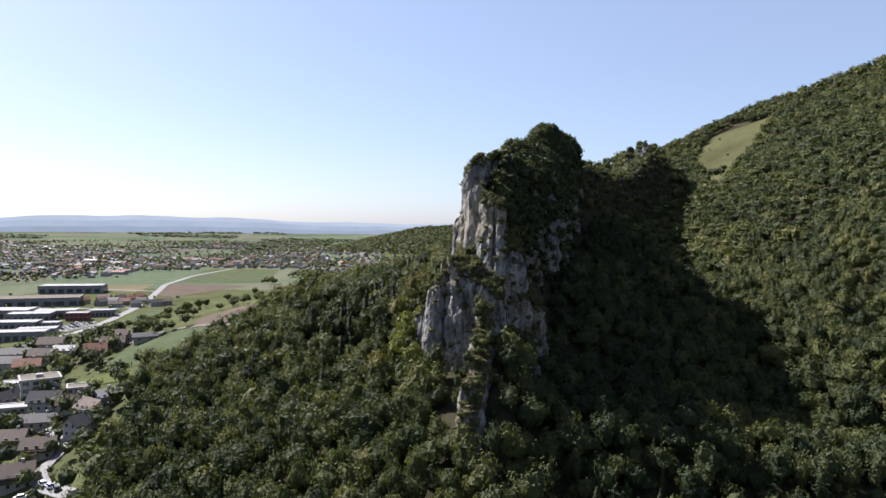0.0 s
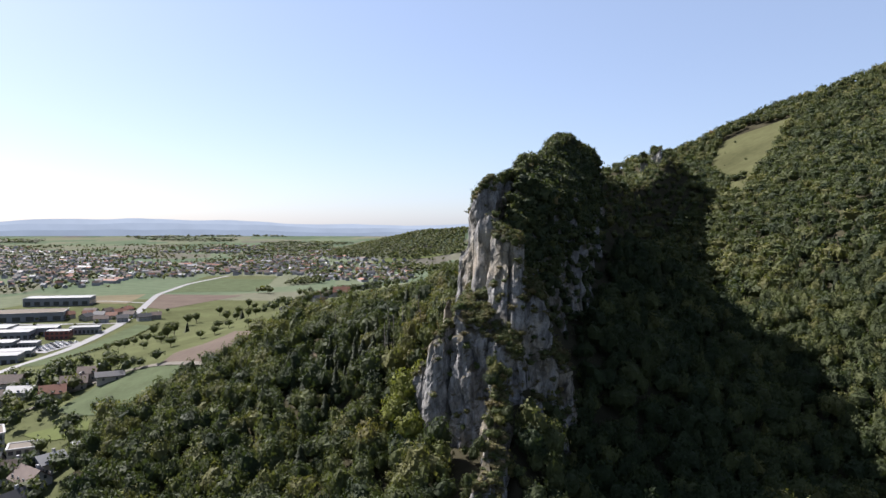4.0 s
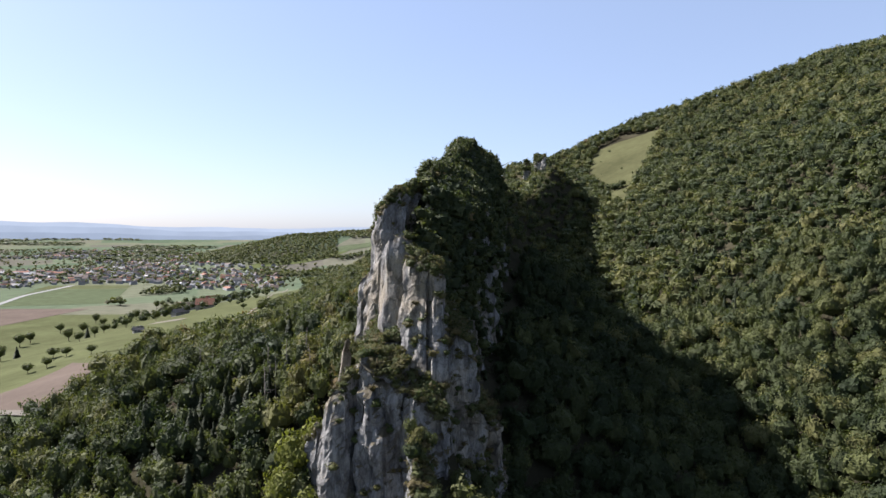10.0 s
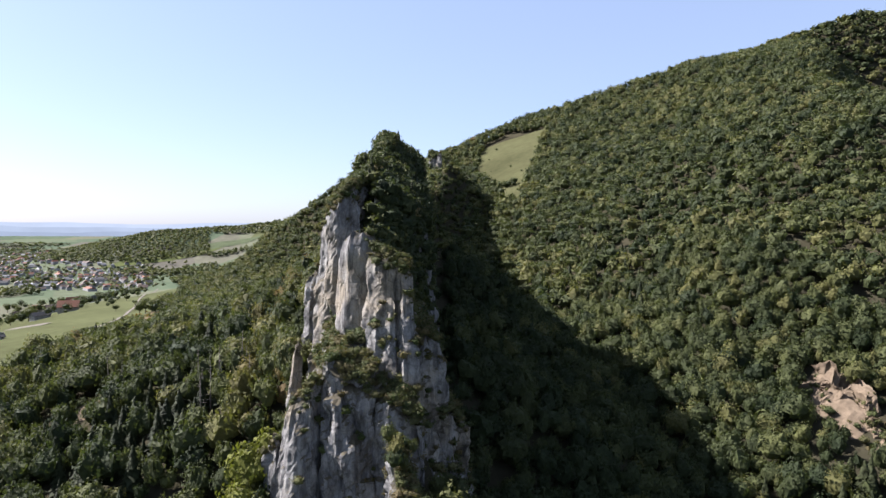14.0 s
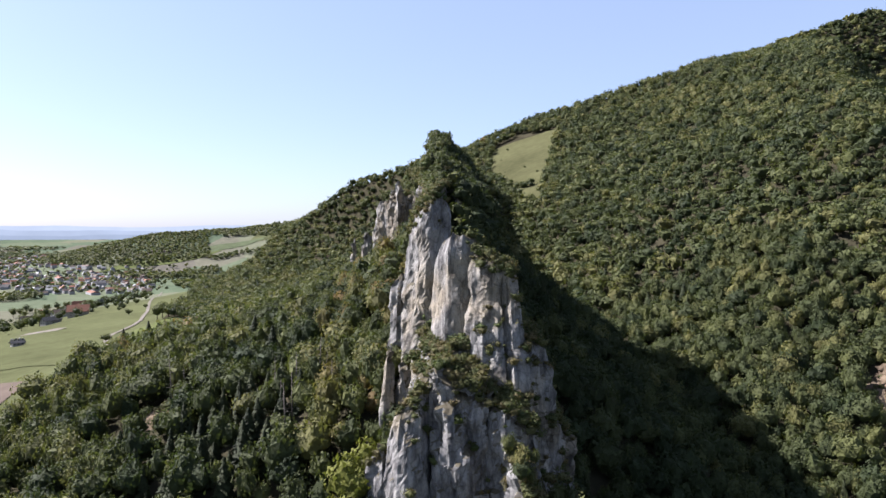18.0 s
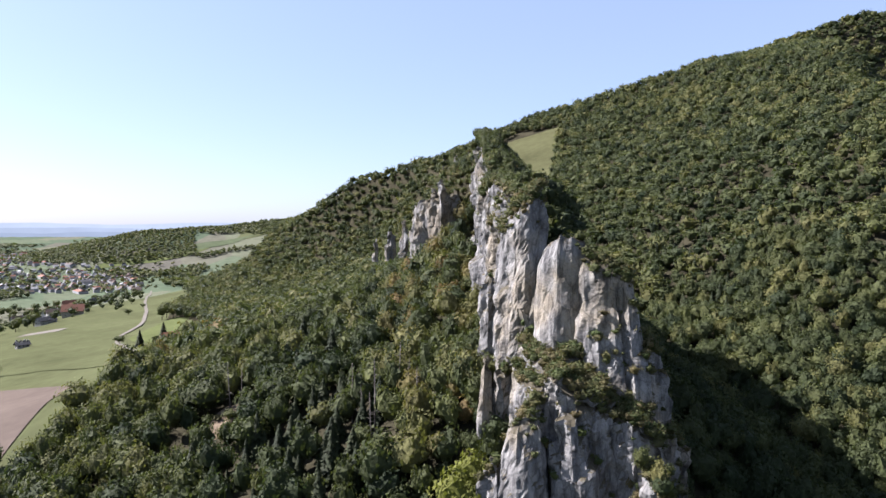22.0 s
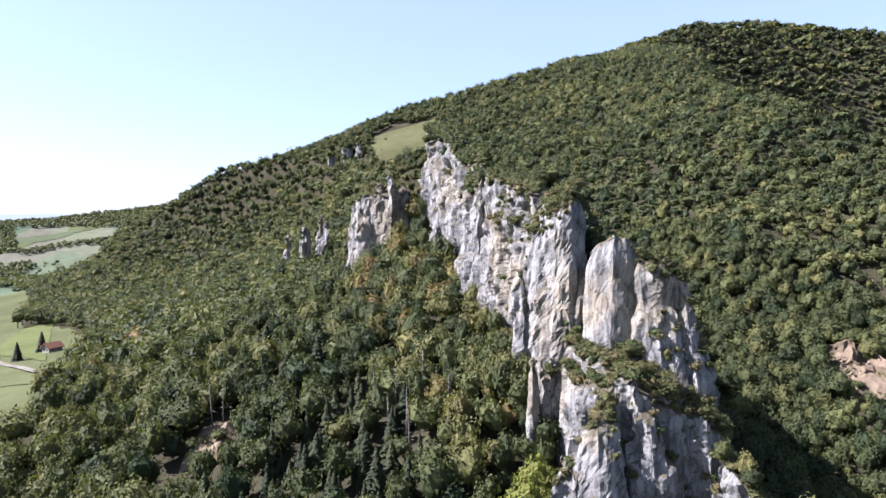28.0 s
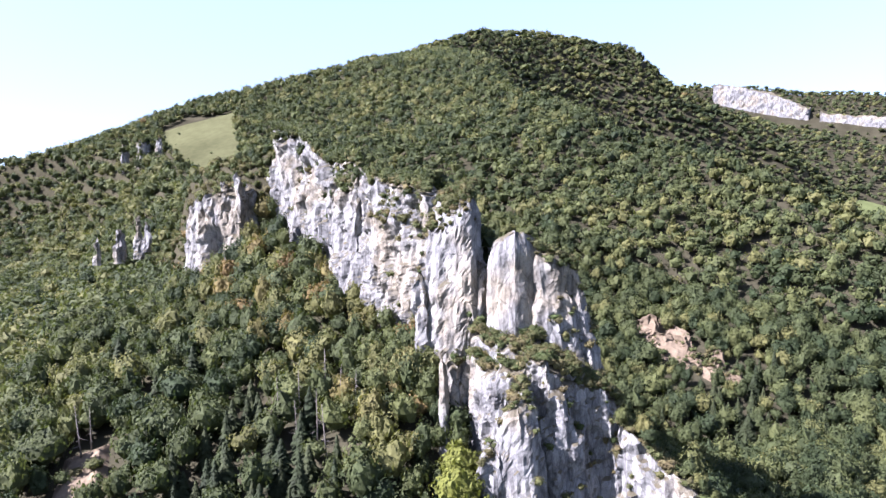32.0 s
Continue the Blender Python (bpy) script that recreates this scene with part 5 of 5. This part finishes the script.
def car(x, y, turn, paint, label):
    ob = base_at("car", x, y, turn, label, "car", "parked cars")
    z0 = 0.55
    bm = bmesh.new()
    box_into(bm, -2.1, 2.1, -0.88, 0.88, z0 + 0.3, z0 + 0.85)
    bmesh.ops.bevel(bm, geom=bm.edges[:], offset=0.16, segments=2, affect="EDGES")
    part("body", bm, paint, ob)
    bm = bmesh.new()
    vs = box_into(bm, -1.5, 0.95, -0.78, 0.78, z0 + 0.84, z0 + 1.42)
    for v in vs:
        if v.co.z > z0 + 1.2:
            v.co.x = v.co.x * 0.72 - 0.05
            v.co.y *= 0.85
    part("windows", bm, GLASS, ob, smooth=False)
    box("roof", -1.05, 0.6, -0.62, 0.62, z0 + 1.4, z0 + 1.46, paint, ob)
    for sx in (-1.35, 1.35):
        for sy in (-0.8, 0.8):
            bm = bmesh.new()
            bmesh.ops.create_cone(bm, segments=14, radius1=0.33, radius2=0.33, depth=0.22, cap_ends=True, matrix=Matrix.Translation((sx, sy, z0 + 0.33)) @ Matrix.Rotation(radians(90), 4, "X"))
            part("wheel", bm, RUBBER, ob)
    return ob


car(-117, 196.3, 140, PAINTS[0], "white car parked on the village lane")
car(-112.5, 193, 140, PAINTS[2], "silver car parked on the village lane")
car(-108.5, 190, 140, PAINTS[1], "black car parked on the village lane")
car(-119, 190, 30, PAINTS[0], "white car parked on the grass")
for k in range(28):
    car(-387 + (k % 4) * 6.5 + (k // 4) * -0.6, 612 + (k // 4) * 8, 80, PAINTS[(k * 5) % 3], ("white", "silver", "black")[(0, 2, 1)[(k * 5) % 3]] + " car in the car park")


# ---- scrub on the ledges, and the trees of the crest ----
led = np.concatenate(LEDGES)
led = led[(led[:, 1] < 800) & (led[:, 0] < 400)]
r5 = np.random.default_rng(77)
patchy = rough_ground(led[:, 0] * 3, led[:, 1] * 3 + led[:, 2], 24)
dense = np.where((led[:, 0] > ridge_x(led[:, 1]) + 2) & (led[:, 1] > 232), 0.9, 1.0) * np.where((led[:, 1] > 219) & (led[:, 1] < 240) & (led[:, 2] < 100) & (led[:, 2] > 86), 4.0, 1.4) * np.where(led[:, 0] > ridge_x(led[:, 1]) + 3, 1.6, 1.0)
pick = r5.random(len(led)) < np.clip((led[:, 5] - 0.4) * 0.3 * (0.7 + patchy), 0, 0.3) * dense
home = (led[:, 1] > 218) & (led[:, 1] < 240) & (led[:, 2] < 99) & (led[:, 2] > 88) & (led[:, 0] > 2) & (led[:, 0] < 18)
pick |= home & (r5.random(len(led)) < 0.28)
pick |= (led[:, 1] < 226) & (r5.random(len(led)) < np.where(led[:, 0] > 9, 0.17, 0.1))
pick |= (led[:, 0] > ridge_x(led[:, 1]) + 2) & (led[:, 1] < 245) & (r5.random(len(led)) < 0.15)
pick |= (led[:, 1] > 237) & (led[:, 1] < 278) & (led[:, 2] > 117) & (r5.random(len(led)) < 0.2)
sc = led[pick]
t = r5.uniform(0.7, 2.8, len(sc)) * np.where(sc[:, 1] > 262, 1.3, 1.0)
wood("cliff_scrub", np.stack([sc[:, 0], sc[:, 1], sc[:, 2] - t * 0.25, t, t * r5.uniform(0.8, 1.3, len(sc)), r5.uniform(0, 6, len(sc)), r5.random(len(sc))], -1), mid_kinds, SHRUB, "dry green and brown scrub on the rock ledges", "scrub")
og = np.concatenate(OVERGROWN)
high = og[:, 2] > crown_z(og[:, 1]) - 26
og = og[r5.random(len(og)) < np.where(high, 0.48, 0.14) * np.where(og[:, 5] > 0.3, 1.3, 1.0)]
t = r5.uniform(2.0, 5.2, len(og)) * np.where(og[:, 5] > 0.5, 1.2, 1.0)
wood("north_face_scrub", np.stack([og[:, 0] + og[:, 3] * 0.2 * t, og[:, 1] + og[:, 4] * 0.2 * t, og[:, 2] - t * 0.4, t, t * r5.uniform(0.7, 1.1, len(og)), r5.uniform(0, 6, len(og)), np.clip(r5.normal(0.25, 0.2, len(og)), 0, 1)], -1), far_kinds, LEAF, "dark bushes and small trees clinging to the north face", "scrub")
shx, shy = jittered(30, 132, 348, 540, 3.3, 93)
k = (r5.random(len(shx)) < 0.85) & (shx < ridge_x(shy) + np.where(shy > 376, 14, 2)) & (shx > ridge_x(shy) - 34)
stx, sty = jittered(36, 54, 353, 400, 1.7, 94)
shx, shy = np.concatenate([shx[k], stx]), np.concatenate([shy[k], sty])
t = r5.uniform(1.8, 5.0, len(shx))
wood("shoulder_scrub", np.stack([shx, shy, ground_z(shx, shy) - 0.3, t, t * r5.uniform(0.7, 1.1, len(t)), r5.uniform(0, 6, len(t)), r5.random(len(t)) * 0.85], -1), mid_kinds, SHRUB, "brown and green scrub on the shoulder above the cave", "scrub")
foot_x = np.concatenate([r5.uniform(-3, 3.5, 26), r5.uniform(5, 19, 26)])
foot_y = np.concatenate([r5.uniform(243, 258, 26), r5.uniform(172, 208, 26)])
t = r5.uniform(6, 11, 52)
t[26:] *= 0.5
top_z = np.array([max([p[2] for p in led if abs(p[0] - a) < 1.2 and abs(p[1] - b) < 1.2 and p[2] < 96] + [float(ground_z(np.array([a]), np.array([b]))[0])]) for a, b in zip(foot_x, foot_y)])
top_z[:26] = ground_z(foot_x[:26], foot_y[:26]) + r5.uniform(0, 4, 26)
wood("rock_foot_trees", np.stack([foot_x, foot_y, top_z - 0.6, t, t * r5.uniform(0.5, 0.75, 52), r5.uniform(0, 6, 52), np.clip(r5.normal(0.45, 0.2, 52), 0, 1)], -1), near_kinds, LEAF, "small trees growing from the foot of the rock")
far_top = np.concatenate(LEDGES)
far_top = far_top[(far_top[:, 1] > 650) & (far_top[:, 1] < 700) & (far_top[:, 0] < 400)]
far_top = far_top[r5.random(len(far_top)) < 0.35]
t = r5.uniform(3, 6.5, len(far_top))
wood("peak_trees", np.stack([far_top[:, 0], far_top[:, 1], far_top[:, 2] - 0.8, t, t * 0.9, r5.uniform(0, 6, len(t)), r5.uniform(0.2, 0.7, len(t))], -1), mid_kinds, LEAF, "small trees on the second rocky peak")
sx = np.concatenate([r5.uniform(169, 187, 34), r5.uniform(-58, -46, 10)])
sy = np.concatenate([r5.uniform(232, 275, 34), r5.uniform(288, 303, 10)])
t = r5.uniform(1.2, 3.6, 44)
wood("scar_scrub", np.stack([sx, sy, ground_z(sx, sy) + 0.3, t, t * 1.1, r5.uniform(0, 6, 44), r5.random(44)], -1), near_kinds, SHRUB, "scrub growing on the bare slope", "scrub")
cr = led[(led[:, 1] > 252) & (led[:, 1] < 372) & (led[:, 0] > ridge_x(led[:, 1]) - np.where(led[:, 1] > 322, 9, 4)) & (led[:, 2] > crest_z(led[:, 1]) - 4)]
cr = cr[r5.random(len(cr)) < np.where(cr[:, 1] > 318, 0.18, np.where(cr[:, 1] < 285, 0.13, 0.08))]
gx2, gy2 = jittered(12, 66, 250, 380, 3.9, 91)
g_ok = (gx2 > ridge_x(gy2) + 12) & (gx2 < ridge_x(gy2) + 20)
cr = np.concatenate([cr[:, :3], np.stack([gx2[g_ok], gy2[g_ok], ground_z(gx2[g_ok], gy2[g_ok])], -1)])
t = r5.uniform(2.2, 5.6, len(cr)) * np.where(cr[:, 1] < 285, 0.72, 1.0)
wood("crest_trees", np.stack([cr[:, 0], cr[:, 1], cr[:, 2] - 0.5, t, t * r5.uniform(0.6, 0.95, len(cr)), r5.uniform(0, 6, len(cr)), np.clip(r5.normal(0.35, 0.2, len(cr)), 0, 1)], -1), mid_kinds, LEAF, "small wind-shaped trees along the rocky crest")
pine_spots = cr[(cr[:, 1] > 262)][::9]
t = r5.uniform(3, 6, len(pine_spots))
wood("crest_pines", np.stack([pine_spots[:, 0] + 1.5, pine_spots[:, 1], pine_spots[:, 2] - 0.6, t, t, r5.uniform(0, 6, len(t)), r5.random(len(t))], -1), near_firs, NEEDLE, "dark pines on the rocky crest")


def dead_tree(seed, tall):
    """A bare bleached snag: a tapered trunk with broken side branches."""
    ob = tagged(new("dead_tree"), "bare grey dead conifer among green trees", "tree", "dead trees")
    bm = bmesh.new()
    bmesh.ops.create_cone(bm, segments=7, radius1=tall * 0.017, radius2=tall * 0.003, depth=tall, matrix=Matrix.Translation((0, 0, tall * 0.5)), cap_ends=True)
    part("trunk", bm, DEAD, ob)
    r = random.Random(seed)
    for k in range(14):
        h = r.uniform(0.3, 0.96)
        ln = tall * (1.05 - h) * 0.24 * r.uniform(0.6, 1.2)
        m = Matrix.Translation((0, 0, tall * h)) @ Matrix.Rotation(r.uniform(0, 6.28), 4, "Z") @ Matrix.Rotation(radians(r.uniform(75, 110)), 4, "Y") @ Matrix.Translation((0, 0, ln / 2))
        bm = bmesh.new()
        bmesh.ops.create_cone(bm, segments=4, radius1=0.07, radius2=0.02, depth=ln, matrix=m, cap_ends=True)
        part("branch", bm, DEAD, ob)
    return ob


snag = dead_tree(5, 13)
SNAGS = [(-17, 267), (-21, 263), (-19, 259), (-12, 264), (-11, 261), (-22, 268), (-10, 257), (-47, 304), (-44, 306), (-21, 254)]
snag.matrix_basis = stand(snag, *SNAGS[0])
for k, (px, py) in enumerate(SNAGS[1:]):
    f = 0.8 + 0.4 * ((k * 3) % 7) / 7
    copy_thing(snag, stand(snag, px, py, k * 70.0) @ Matrix.Rotation(radians(4 * (k % 3 - 1)), 4, "X") @ Matrix.Diagonal((f, f, f, 1)))
lime = tree_parts(111, 13, 10, LIME, "bright yellow-green broadleaf tree at the foot of the rock")
lime.matrix_basis = stand(lime, -11, 228)
for k, (px, py, f) in enumerate(((-6.5, 231, 0.85), (-13, 222, 0.9), (-9, 216, 0.75))):
    copy_thing(lime, stand(lime, px, py, 80.0 * k) @ Matrix.Diagonal((f, f, f, 1)))


# ---- hills beyond the plain: backdrop strips, blue haze painted into their glow ----
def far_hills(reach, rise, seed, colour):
    m, nt, b = nodes_of("painted_haze_glow")
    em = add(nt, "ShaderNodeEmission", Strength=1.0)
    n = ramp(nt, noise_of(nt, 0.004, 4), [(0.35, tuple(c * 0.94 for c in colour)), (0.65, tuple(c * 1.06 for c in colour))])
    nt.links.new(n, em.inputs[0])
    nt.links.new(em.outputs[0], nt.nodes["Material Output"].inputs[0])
    a = np.radians(np.linspace(-66, 30, 340))
    top = rise + 13 * rough_ground(a * 900, a * 0 + seed, 90) + 3 * rough_ground(a * 900, a * 0 + seed, 22)
    x, y = reach * np.sin(a), reach * np.cos(a)
    co = np.stack([np.stack([x, y, np.full(len(a), -60.0)], -1), np.stack([x, y, top], -1), np.stack([x * 1.02, y * 1.02, top - 30], -1)], 1).reshape(-1, 3)
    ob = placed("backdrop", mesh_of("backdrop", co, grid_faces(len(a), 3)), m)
    tagged(ob, "backdrop hills with blue haze painted into their glow", "backdrop", kind="structure")


# each strip farther off glows paler, like thicker haze
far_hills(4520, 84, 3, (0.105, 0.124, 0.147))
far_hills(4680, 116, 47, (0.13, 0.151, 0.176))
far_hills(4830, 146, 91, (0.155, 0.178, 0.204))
